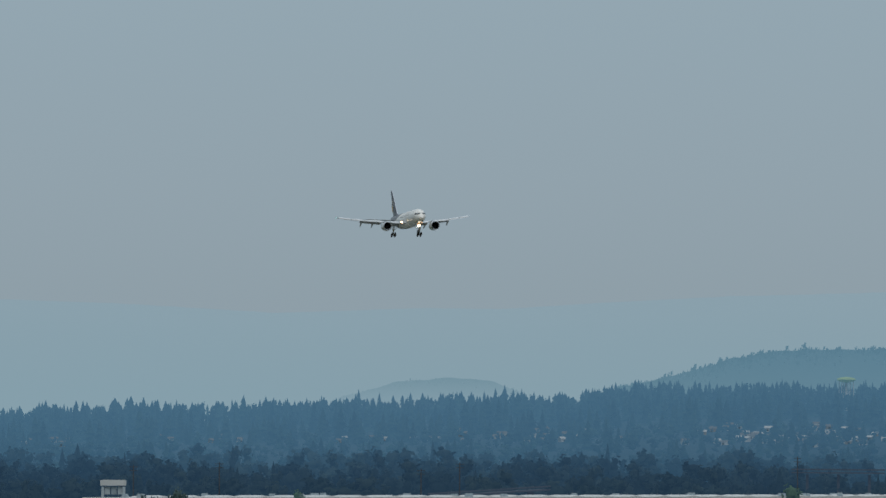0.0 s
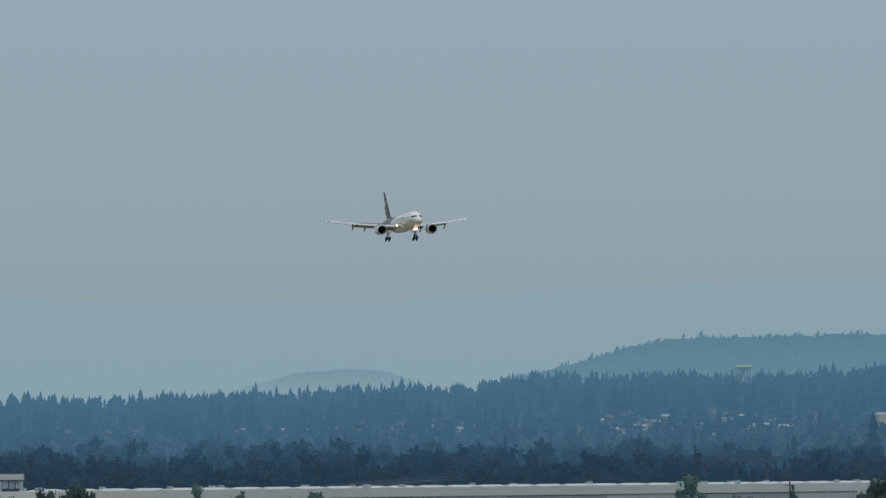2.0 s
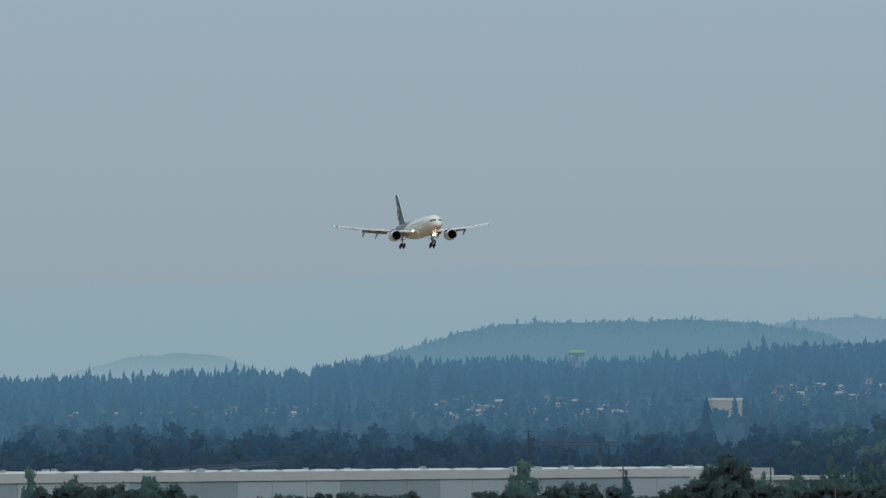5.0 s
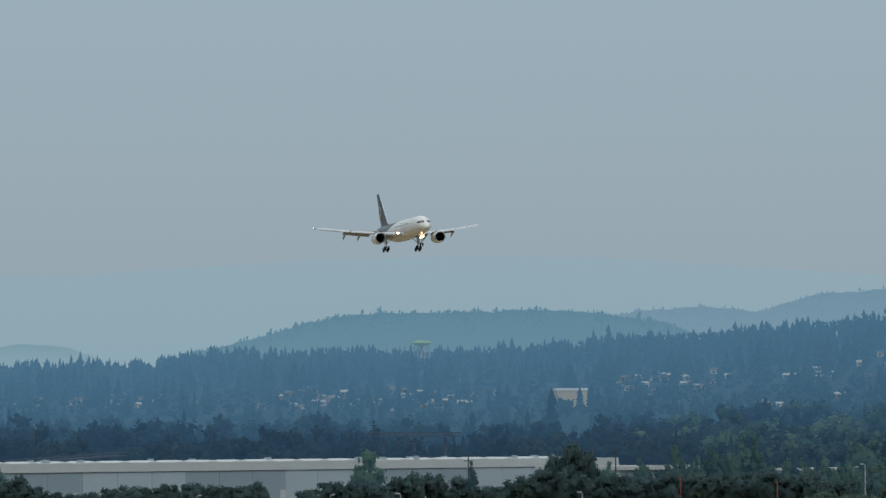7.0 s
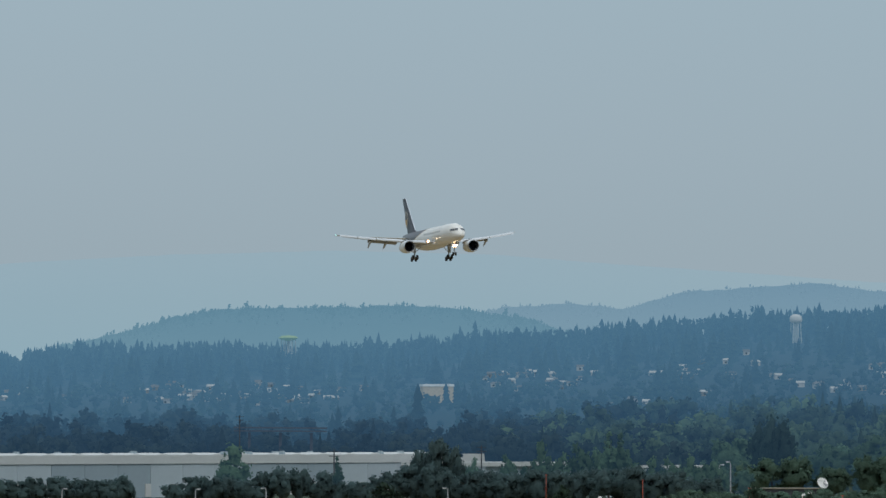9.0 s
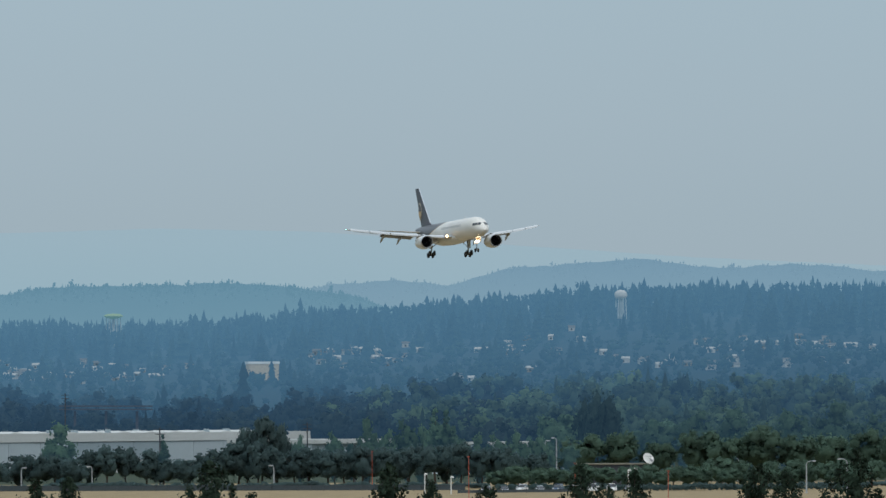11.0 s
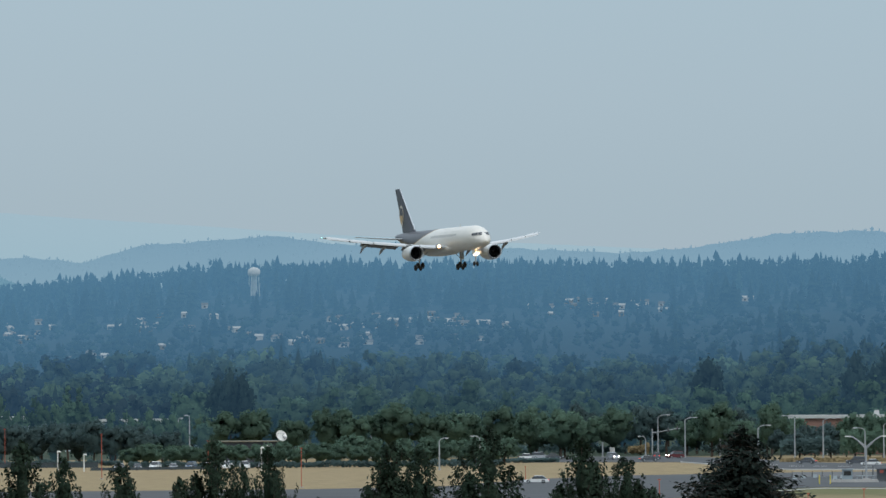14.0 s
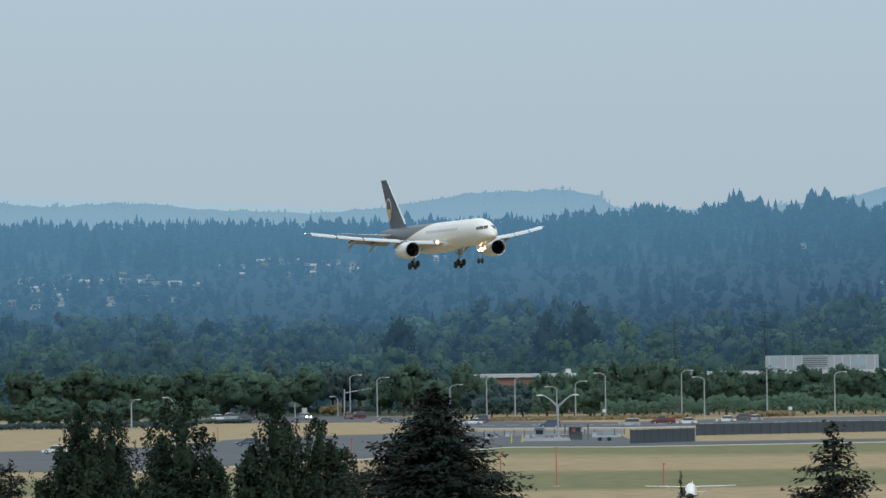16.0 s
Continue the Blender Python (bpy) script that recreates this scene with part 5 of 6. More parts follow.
def dish_station():
    h = thing("low_building", "low brown flat-roofed building behind the orchard", "building", Matrix.Translation(spot(-3.78, 2055)))
    part("wall_shell", Shape().box((8.5, 5, 2.6), (17.5, 10, 5.2)), TIMBER, h)
    part("roof", Shape().box((8.5, 5, 5.35), (18.4, 11, 0.3)), material("roof_tan", (0.2, 0.185, 0.14), 0.8, grain=0.1, size=2), h)
    d = thing("satellite_dish", "white satellite dish tilted up on a pedestal", "satellite dish", Matrix.Translation(spot(-3.29, 2050)))
    part("pedestal", Shape().rod((0, 0, 0), (0, 0, 5.6), 0.5, 0.35, 10), GALV, d)
    rings = []
    for r in (0.05, 0.5, 0.9, 1.25, 1.5):
        rings.append([(r * math.cos(t), -0.16 * r * r, r * math.sin(t)) for t in (2 * math.pi * i / 24 for i in range(24))])
    for r in (1.5, 1.2, 0.6, 0.1):
        rings.append([(r * math.cos(t), 0.12 - 0.16 * r * r, r * math.sin(t)) for t in (2 * math.pi * i / 24 for i in range(24))])
    dish = part("reflector", Shape().loft(rings), WHITE, d, m=pose(0, 0, 6.6, -28, 0, 35), smooth=40)
    part("feed_horn", Shape().rod((0, -1.3, 0), (0, -1.0, 0), 0.18, 0.12, 8), GREY_DARK, dish)
    for t in (0.5, 2.6, 4.7):
        part("strut", Shape().rod((1.35 * math.cos(t), -0.3, 1.35 * math.sin(t)), (0, -1.15, 0), 0.04, None, 5), GALV, dish)
    # dark wedge added to imitate the dish's shaded inside
    wedge = Shape().add([(0, -0.62, -0.05), (0.55, -0.62, -1.2), (1.25, -0.62, -0.6), (0, -0.5, -0.05), (0.55, -0.5, -1.2), (1.25, -0.5, -0.6)], [(0, 1, 2), (5, 4, 3), (0, 3, 4, 1), (1, 4, 5, 2), (2, 5, 3, 0)])
    part("receiver_box", wedge, GREY_DARK, dish)


# concrete of the bridges, with haze painted in as a faint emission
FAR_DECK = distance("far_deck", (0.04, 0.045, 0.05), haze_glow=(0.026, 0.046, 0.076))


def bridges():
    def deck(name, a0, d0, z0, a1, d1, z1, label, piers):
        p, q = spot(a0, d0, z0), spot(a1, d1, z1)
        run = q - p
        m = thing(name, label, "bridge", Matrix.Translation(p) @ pose(0, 0, 0, 0, -math.degrees(math.asin(run.z / run.length)), math.degrees(math.atan2(run.y, run.x))))
        part("deck", Shape().box((run.length / 2, 0, -0.6), (run.length, 9, 0.45)), FAR_DECK, m)
        part("parapet", Shape().box((run.length / 2, -4.6, 0.45), (run.length, 0.3, 0.5)), FAR_DECK, m, "grey parapet")
        for i in range(piers):
            x = run.length * (i + 0.5) / piers
            part("pier", Shape().box((x, 0, -1.1 - (z0 - 2) / 2), (0.9, 4, z0 - 2)), FAR_DECK, m)
    deck("road_bridge", -7.4, 2700, 21.0, -6.75, 2700, 20.8, "grey concrete road bridge among dark trees", 3)
    deck("road_ramp", -9.98, 2555, 13.0, -9.12, 2570, 15.4, "grey elevated road ramp behind the warehouse roof", 4)
    b = thing("billboard", "white billboard frame on posts above the trees", "billboard", Matrix.Translation(spot(-12.14, 2300)))
    part("panel", Shape().box((0, 0, 16.9), (7.2, 1.2, 1.6)), ROOF_WHITE, b)
    for k in range(3):
        part("panel", Shape().box((-1.8 + 1.9 * k, 0.5, 14.7), (1.5, 0.5, 2.2)), WALL_PALE if k != 1 else WALL_GREY, b)
    for x in (-3, 3):
        part("post", Shape().box((x, 0, 7.8), (0.7, 0.7, 16)), WALL_PALE, b)


warehouse()
brick_building()
dish_station()
bridges()


# ---- rows of trees and hedges by the road ----
def tree_rows():
    r = np.random.default_rng(77)

    def row(kinds, a0, a1, step, d, spread, h0, h1, w=1.0, base=12.0):
        a = a0
        while a < a1:
            h = r.uniform(h0, h1) / base * (1.03 if kinds is DARK else 1.0)
            plant(kinds[r.integers(len(kinds))], spot(a, d + r.uniform(-spread, spread)), h, h * w * r.uniform(0.9, 1.25), r.uniform(0, 6.28))
            a += step * r.uniform(0.75, 1.25)

    # the dark row before the warehouse: bearing and height of its tops
    line = ((-10.8, 12), (-10.58, 11.7), (-10.42, 13.3), (-10.28, 13.5), (-10.14, 12.3), (-9.98, 10.9), (-9.89, 12.7), (-9.74, 10.4), (-9.6, 7.6), (-9.38, 7.9), (-9.22, 8.9), (-9.03, 9.5), (-8.87, 10.7),
            (-8.71, 10.5), (-8.51, 10), (-8.39, 9.3), (-8.275, 10.7), (-8.14, 9.3), (-7.86, 7.6), (-7.74, 11.4), (-7.62, 9.8), (-7.35, 9.6), (-7.21, 11.5), (-7.05, 12.4), (-6.85, 12.5), (-6.7, 9),
            (-6.46, 9.5), (-6.3, 11), (-6.15, 13.5), (-5.85, 13), (-5.77, 11.2), (-5.4, 11.5), (-5.08, 11.9), (-4.68, 13.2), (-4.5, 12), (-4.1, 10.5))
    a = -10.75
    while a < -4.05:
        h = float(np.interp(a, [k[0] for k in line], [k[1] for k in line])) * r.uniform(0.88, 1.0)
        if not -8.1 < a < -7.9:
            plant(DARK[r.integers(5)], spot(a, 2000 + r.uniform(-8, 8)), h / 13, r.uniform(0.72, 0.95) * (0.6 + 0.04 * h), r.uniform(0, 6.28))
        a += 0.125 * r.uniform(0.8, 1.2)
    row(ROUND, -4.35, -1.75, 0.15, 1930, 12, 5.0, 6.2, 1.3)
    row(ROUND, -4.2, -2.8, 0.16, 1965, 14, 5.6, 6.5, 1.3)
    row(ROUND, -2.8, -1.6, 0.17, 1965, 14, 6.8, 8.4, 1.2)
    row(ROUND, -3.75, -1.2, 0.24, 2120, 20, 12.5, 15.5, 1.0)
    row(ROUND, -1.5, -0.95, 0.2, 2110, 20, 11, 14, 1.0)
    row(DARK, -1.2, 0.3, 0.22, 2215, 15, 12, 15, 1.0, 13)
    row(ROUND, -0.45, 0.3, 0.2, 2170, 15, 10, 13, 1.0)
    row(DARK, 0.2, 0.66, 0.12, 2100, 12, 7.0, 8.2, 1.0, 13)
    row(ROUND, 0.72, 1.1, 0.11, 2080, 20, 11, 13.0, 0.95)
    row(ROUND, 1.05, 1.85, 0.13, 2085, 20, 14, 15.8, 0.85)
    row(ROUND, 1.85, 4.4, 0.13, 2075, 20, 11.8, 13.2, 0.9)
    row(DARK, 1.05, 4.4, 0.17, 2120, 20, 9, 10.8, 1.0, 13)
    row(ROUND, 1.1, 4.4, 0.13, 2045, 26, 3.5, 9, 1.15)
    row(MID, -3.9, 4.4, 0.3, 2290, 30, 17, 22, 1.0, 20)
    # named tall ones standing over the rows
    for kinds, a, d, h, w in ((DARK, -5.99, 2000, 18.6, 0.62), (DARK, -6.09, 2004, 16.6, 0.55), (DARK, -5.88, 2003, 17, 0.55), (MID, -7.41, 2030, 15.6, 1.0), (POPLAR, -6.68, 2012, 13.6, 0.85),
                              (MID, -5.73, 2030, 13.2, 0.5), (MID, -5.48, 2030, 14, 0.6), (MID, -5.24, 2030, 16.6, 0.65), (MID, -4.97, 2035, 16.8, 0.7), (POPLAR, -4.775, 2050, 20.2, 0.95), (POPLAR, -4.695, 2050, 19.9, 0.95),
                              (BLUE, -3.64, 2200, 24, 0.6), (BLUE, -3.56, 2195, 23, 0.6), (BLUE, -3.72, 2205, 22.5, 0.6), (POPLAR, -3.83, 2080, 12.6, 1.3), (DARK, -12.18, 2010, 12.6, 0.8), (MID, -5.35, 2030, 12.5, 0.6), (MID, -5.12, 2032, 14.5, 0.6), (MID, -4.86, 2034, 14.5, 0.6), (MID, -4.6, 2034, 13.5, 0.65), (MID, -4.48, 2034, 12.5, 0.7),
                              (MID, -4.34, 2034, 13, 0.75), (MID, -4.22, 2034, 13, 0.75), (MID, -4.12, 2034, 13, 0.75), (MID, -4.02, 2034, 12.5, 0.7), (DARK, 0.37, 2150, 8.6, 0.9), (DARK, 0.46, 2152, 8.7, 0.9), (DARK, 0.54, 2150, 9.2, 0.9), (ROUND, 0.66, 2120, 9.5, 0.9),
                              (DARK, -11.9, 2010, 14.4, 0.7), (DARK, -11.72, 2010, 16, 0.65), (DARK, -11.63, 2010, 15, 0.6), (MID, -10.84, 2020, 14.2, 0.7), (MID, -10.56, 2020, 13.2, 0.7), (MID, -10.01, 2020, 14.4, 0.7),
                              (MID, 1.3, 2270, 23.5, 0.9), (MID, 1.12, 2260, 20, 0.9), (BLUE, 0.95, 2420, 31, 0.8), (BLUE, 0.75, 2440, 29, 0.8), (PINE, 1.62, 2260, 24, 0.9), (PINE, 2.25, 2330, 26, 0.8), (BLUE, -0.3, 2400, 27, 0.8),
                              (ROUND, 0.14, 2140, 14, 0.9), (ROUND, -0.28, 2140, 15, 1.0)):
        base = 12 if kinds is ROUND else 13 if kinds is DARK else 18 if kinds is PINE else 20
        plant(kinds[r.integers(len(kinds))], spot(a, d), h / base * 1.06, h / base * w, r.uniform(0, 6.28))

    def hedge(name, a0, a1, d, h, depth, label, mat, n):
        az = r.uniform(a0, a1, n)
        dd = r.uniform(-depth, depth, n)
        z = h * (0.15 + 0.85 * r.random(n) ** 0.6) * np.array([0.85 + 0.45 * noise.noise((a_ * 5.3, d * 0.1, 2.0)) + 0.25 * noise.noise((a_ * 31, d * 0.1, 4.0)) for a_ in az])
        c = np.stack([(d + dd) * np.sin(np.radians(az)), (d + dd) * np.cos(np.radians(az)), z], 1)
        nr = np.stack([np.zeros(n), -0.7 * np.ones(n), 0.8 * np.ones(n)], 1)
        v, f, k = cards(c, nr, np.full(n, 0.75), r, 1.0, nr)
        tagged(new(name, np_mesh(name, v, f, mat, k)), label, "hedge", kind="stuff")

    hedge("hedge", -7.95, -4.4, 1985, 1.7, 1.5, "low dark clipped hedge under the row of trees", LEAF_DARK, 5200)
    # hedge strip also stands in for the dark shade under the orchard
    hedge("hedge", -4.35, -1.75, 1908, 1.6, 5, "low hedge darkening the shade beneath the orchard trees", LEAF_DARK, 4200)
    hedge("hedge", -2.1, -1.35, 2000, 1.0, 2, "low green hedge beside the car park", LEAF_DARK, 1400)
    hedge("hedge", -1.9, 0.1, 2235, 3.0, 3, "low dark hedge beyond the junction", LEAF_DARK, 3600)
    hedge("shrubbery", 0.62, 1.12, 2050, 8.0, 8, "dense grey-green shrubbery in front of the brick building", LEAF_ROAD, 3600)
    hedge("shrubbery", 0.2, 0.64, 2090, 5.5, 6, "dark shrubbery under the brick building's windows", LEAF_DARK, 2400)
    hedge("shrubbery", 1.1, 4.4, 2022, 5.4, 7, "dense leafy shrubbery along the main road", LEAF_ROAD, 9000)
    hedge("dry_grass", 0.2, 1.75, 1985, 0.7, 16, "tall dry grass on the verge beside the road", STRAW_TUFT, 5000)
    hedge("dry_grass", 2.1, 2.45, 1990, 1.5, 5, "tall dry grass by the road junction", STRAW_TUFT, 700)
    # tufts stand in for a pale yellow block of uncertain kind
    hedge("dry_grass", -0.86, -0.72, 2215, 2.8, 4, "yellow tufted bank standing in for a pale yellow block", STRAW_TUFT, 900)


tree_rows()


# ---- vehicles ----
CAR_PAINT = {
    "white": material("car_white", (0.75, 0.75, 0.74), 0.25, grain=0.03, size=1),
    "silver": material("car_silver", (0.5, 0.52, 0.54), 0.25, metal=0.4, grain=0.03, size=1),
    "dark grey": material("car_grey", (0.09, 0.1, 0.115), 0.25, grain=0.05, size=1),
    "red": material("car_red", (0.42, 0.03, 0.03), 0.25, grain=0.05, size=1),
    "maroon": material("car_maroon", (0.13, 0.03, 0.035), 0.3, grain=0.05, size=1),
    "blue": material("car_blue", (0.07, 0.11, 0.17), 0.25, grain=0.05, size=1),
}
HEAD = material("headlamp", (0.8, 0.8, 0.78), 0.2, glow=(1.0, 0.93, 0.78), power=7)
HEAD_OFF = material("headlamp_off", (0.6, 0.62, 0.64), 0.15, grain=0.05, size=0.3)
TAIL_OFF = material("tail_lamp_off", (0.2, 0.02, 0.02), 0.3, grain=0.05, size=0.3)
TAIL = material("tail_lamp", (0.4, 0.02, 0.02), 0.3, glow=(1.0, 0.08, 0.04), power=0.6)


def car(colour, kind, m, lit=False, group="cars on the road"):
    """A car along +x with its parts; kind: sedan, suv or pickup."""
    words = {"sedan": "sedan", "suv": "sport utility vehicle", "pickup": "pickup truck"}[kind]
    c = thing("car", "%s %s on the asphalt%s" % (colour, words, " with headlights on" if lit else ""), "car", m, group)
    h = {"sedan": 1.45, "suv": 1.8, "pickup": 1.85}[kind]
    L = {"sedan": 4.7, "suv": 4.7, "pickup": 5.6}[kind]
    belt = h * 0.6
    low = [(-L / 2, 0.45), (-L / 2 + 0.1, belt - 0.05), (L * 0.2, belt), (L / 2 - 0.35, belt - 0.16), (L / 2, 0.62), (L / 2 - 0.05, 0.3), (-L / 2 + 0.05, 0.3)]
    body = Shape().loft([[(x, y, z - (0.05 if abs(y) > 0.7 else 0)) for x, z in low] for y in (-0.9, -0.8, 0.8, 0.9)])
    b = part("body", body, CAR_PAINT[colour], c, "%s paint" % colour, 25)
    x0, x1, t0, t1 = {"sedan": (-1.9, 1.1, -1.25, 0.35), "suv": (-2.25, 1.15, -2.0, 0.45), "pickup": (-0.6, 1.4, -0.45, 0.7)}[kind]
    cab = Shape().loft([[(x0, y * 0.84, belt - 0.02), (t0, y * 0.68, h - 0.06), (t1, y * 0.68, h - 0.06), (x1, y * 0.84, belt - 0.02)] for y in (-1, 1)])
    part("window_band", cab, GLASS, c, "dark glass")
    part("roof", Shape().box(((t0 + t1) / 2, 0, h - 0.03), (t1 - t0 + 0.15, 1.34, 0.09), taper=0.92), CAR_PAINT[colour], c, "")
    if kind == "pickup":
        part("load_bed", Shape().box((-1.75, 0, belt + 0.12), (2.1, 1.7, 0.26)), CAR_PAINT[colour], c)
    for wx in (-L * 0.29, L * 0.31):
        for wy in (-0.82, 0.82):
            w = part("wheel", Shape().rod((wx, wy - 0.1, 0.33), (wx, wy + 0.1, 0.33), 0.34, None, 14), RUBBER, c)
            part("hub", Shape().rod((wx, wy - 0.115, 0.33), (wx, wy + 0.115, 0.33), 0.2, None, 10), STEEL, w)
    for wy in (-0.62, 0.62):
        part("headlight", Shape().box((L / 2 - 0.12, wy, belt - 0.28), (0.24, 0.36, 0.2)), HEAD if lit else HEAD_OFF, b)
        part("tail_light", Shape().box((-L / 2 + 0.06, wy, belt - 0.22), (0.14, 0.32, 0.22)), TAIL if group == "cars on the road" else TAIL_OFF, b)
    for wy in (-0.95, 0.95):
        part("mirror", Shape().box((x1 - 0.2, wy, belt + 0.06), (0.18, 0.2, 0.16)), CAR_PAINT[colour], b)
    return c


def at_road(bearing, dist, heading):
    return Matrix.Translation(spot(bearing, dist, 0.07)) @ pose(0, 0, 0, 0, 0, heading)


def parked():
    for colour, kind, a, d, hd in (("white", "sedan", 1.97, 1869, 178), ("dark grey", "suv", 2.075, 1880, 178), ("silver", "sedan", 2.16, 1890, 178), ("dark grey", "suv", -0.668, 2075, 95), ("silver", "suv", -0.97, 2072, -65)):
        car(colour, kind, at_road(a, d, hd), lit=(a == -0.97))
    for i, (colour, kind) in enumerate((("silver", "sedan"), ("dark grey", "sedan"), ("white", "suv"), ("silver", "sedan"), ("blue", "suv"), ("white", "sedan"), ("white", "pickup"), ("white", "pickup"), ("dark grey", "sedan"))):
        car(colour, kind, at_road(-4.42 + 0.125 * i, 1884 + (i % 3) * 3, -100 + 20 * (i % 2)), group="cars in the car park")
    for colour, kind, a in (("white", "sedan", -1.565), ("silver", "suv", -1.475), ("dark grey", "sedan", -1.38)):
        car(colour, kind, at_road(a, 2095, 5), group="cars in the car park")


parked()
# colour, kind, heading, lit, start and end as (seconds, bearing, distance)
TRAFFIC = []
for colour, kind, heading, lit, track in (
        ("maroon", "suv", -150, True, [(0, -0.36, 2125), (12.5, -0.52, 2100), (14.5, -0.55, 2094), (16, -0.61, 2085)]),
        ("dark grey", "sedan", 12, False, [(0, -1.9, 2090), (11, -1.2, 2055), (13, -0.86, 2030), (14.5, -0.645, 2000), (15.5, -0.477, 1965), (16, -0.4, 1950)]),
        ("white", "sedan", 178, False, [(0, 4.4, 1880), (13, 1.15, 1872), (14, 0.83, 1872), (15, 0.52, 1875), (16, 0.2, 1890)]),
        ("blue", "suv", 176, False, [(0, 4.4, 1800), (14.5, 1.23, 1790), (15, 1.09, 1785), (16, 0.74, 1790)]),
        ("silver", "suv", 177, False, [(0, 4.4, 1812), (15, 1.62, 1805), (16, 1.295, 1795)]),
        ("dark grey", "suv", 168, False, [(0, 3.6, 1925), (14, 0.73, 1905), (15, 0.49, 1915), (16, 0.25, 1935)]),
        ("dark grey", "sedan", 168, False, [(0, 3.2, 1935), (14, 0.38, 1925), (14.5, 0.266, 1935), (16, -0.05, 1990)]),
        ("maroon", "pickup", 177, False, [(0, 4.5, 1855), (15.5, 1.67, 1848), (16, 1.53, 1845)]),
        ("white", "sedan", 177, False, [(0, 4.6, 1842), (15.5, 1.91, 1836), (16, 1.695, 1833)]),
        ("white", "sedan", 176, False, [(0, 3.0, 1540), (13.6, -1.3, 1560), (14, -1.506, 1560), (15.2, -2.1, 1490), (16, -2.72, 1450)]),
        ("blue", "sedan", 174, False, [(0, 3.2, 1515), (14.5, -0.54, 1590), (15.2, -0.93, 1560), (16, -1.37, 1530)])):
    TRAFFIC.append((car(colour, kind, at_road(track[0][1], track[0][2], heading), lit), heading, track))


def light_aircraft():
    """A small high-wing aeroplane parked nose towards the camera."""
    p = thing("light_aircraft", "small white high-wing aeroplane parked on dry grass", "airplane", Matrix.Translation(spot(1.716, 905)) @ pose(0, 0, 0, 0, 0, 180 - 4))
    prof = [(2.1, 0.2, 0.2, 1.3), (1.95, 0.45, 0.42, 1.3), (1.3, 0.6, 0.62, 1.4), (0.6, 0.72, 0.95, 1.62), (-0.4, 0.72, 1.0, 1.65), (-1.6, 0.45, 0.5, 1.45), (-3.5, 0.22, 0.26, 1.5), (-5.4, 0.08, 0.14, 1.55)]
    part("fuselage", Shape().loft([ring(y, a, b, z, 16) for y, a, b, z in prof]), WHITE, p, "", 40)
    part("windscreen", Shape().loft([[(-0.5, 1.0, 1.65), (0.5, 1.0, 1.65), (0.46, 0.5, 2.2), (-0.46, 0.5, 2.2)], [(-0.5, 0.9, 1.65), (0.5, 0.9, 1.65), (0.46, 0.4, 2.16), (-0.46, 0.4, 2.16)]]), GLASS, p)
    for side in (-1, 1):
        part("wing", Shape().loft([aerofoil(0.75, 1.6, 0.12, 2.25, side * 0.3), aerofoil(0.7, 1.55, 0.12, 2.3, side * 2.6), aerofoil(0.5, 1.1, 0.11, 2.36, side * 5.0)]), WHITE, p, "", 40)
        part("wing_strut", Shape().rod((side * 0.55, 0.2, 1.0), (side * 2.5, 0.2, 2.2), 0.06, 0.05, 6), WHITE, p)
        part("tailplane", Shape().loft([aerofoil(-4.4, 1.1, 0.1, 1.6, side * 0.1), aerofoil(-4.6, 0.8, 0.1, 1.6, side * 1.7)]), WHITE, p)
        part("main_wheel", Shape().rod((side * 1.15, 0, 0.25), (side * 1.3, 0, 0.25), 0.25, None, 12), RUBBER, p)
        part("gear_leg", Shape().rod((side * 0.4, 0, 0.85), (side * 1.2, 0, 0.28), 0.06, 0.05, 6), WHITE, p)
    part("nose_wheel", Shape().rod((-0.07, 1.5, 0.2), (0.07, 1.5, 0.2), 0.2, None, 12), RUBBER, p)
    part("nose_leg", Shape().rod((0, 1.5, 0.9), (0, 1.5, 0.25), 0.06, None, 6), GALV, p)
    part("fin", Shape().loft([[(-0.05, -4.3, 1.6), (0.05, -4.3, 1.6), (0.05, -5.5, 1.6), (-0.05, -5.5, 1.6)], [(-0.03, -5.0, 2.75), (0.03, -5.0, 2.75), (0.03, -5.7, 2.75), (-0.03, -5.7, 2.75)]]), WHITE, p)
    prop = part("propeller", Shape().loft([[(x, 2.25, 1.25 - w), (x, 2.2, 1.25 - w), (x, 2.2, 1.25 + w), (x, 2.25, 1.25 + w)] for x, w in ((-0.95, 0.04), (-0.5, 0.09), (0, 0.05), (0.5, 0.09), (0.95, 0.04))]), RUBBER, p, "black propeller")
    part("spinner", Shape().loft([ring(y, r_, r_, 1.25, 10) for y, r_ in ((2.1, 0.17), (2.3, 0.14), (2.45, 0.03))]), RUBBER, p, "", 40)
    part("cowl_front", Shape().loft([ring(y, r_, r_ * 0.9, 1.2, 14) for y, r_ in ((2.12, 0.36), (1.99, 0.44))]), RUBBER, p, "black cowl front")


light_aircraft()


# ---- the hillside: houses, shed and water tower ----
# haze is painted into walls, roofs and panes as a fixed glow
FAR_WALL = distance("far_wall", (0.24, 0.235, 0.22), haze_glow=(0.06, 0.115, 0.172))
FAR_ROOF = distance("far_roof", (0.085, 0.08, 0.075), haze_glow=(0.055, 0.12, 0.185))
FAR_TAN = distance("far_tan", (0.13, 0.11, 0.09), haze_glow=(0.055, 0.108, 0.16))
FAR_DARK = distance("far_pane", (0.03, 0.03, 0.035), haze_glow=(0.04, 0.085, 0.125))


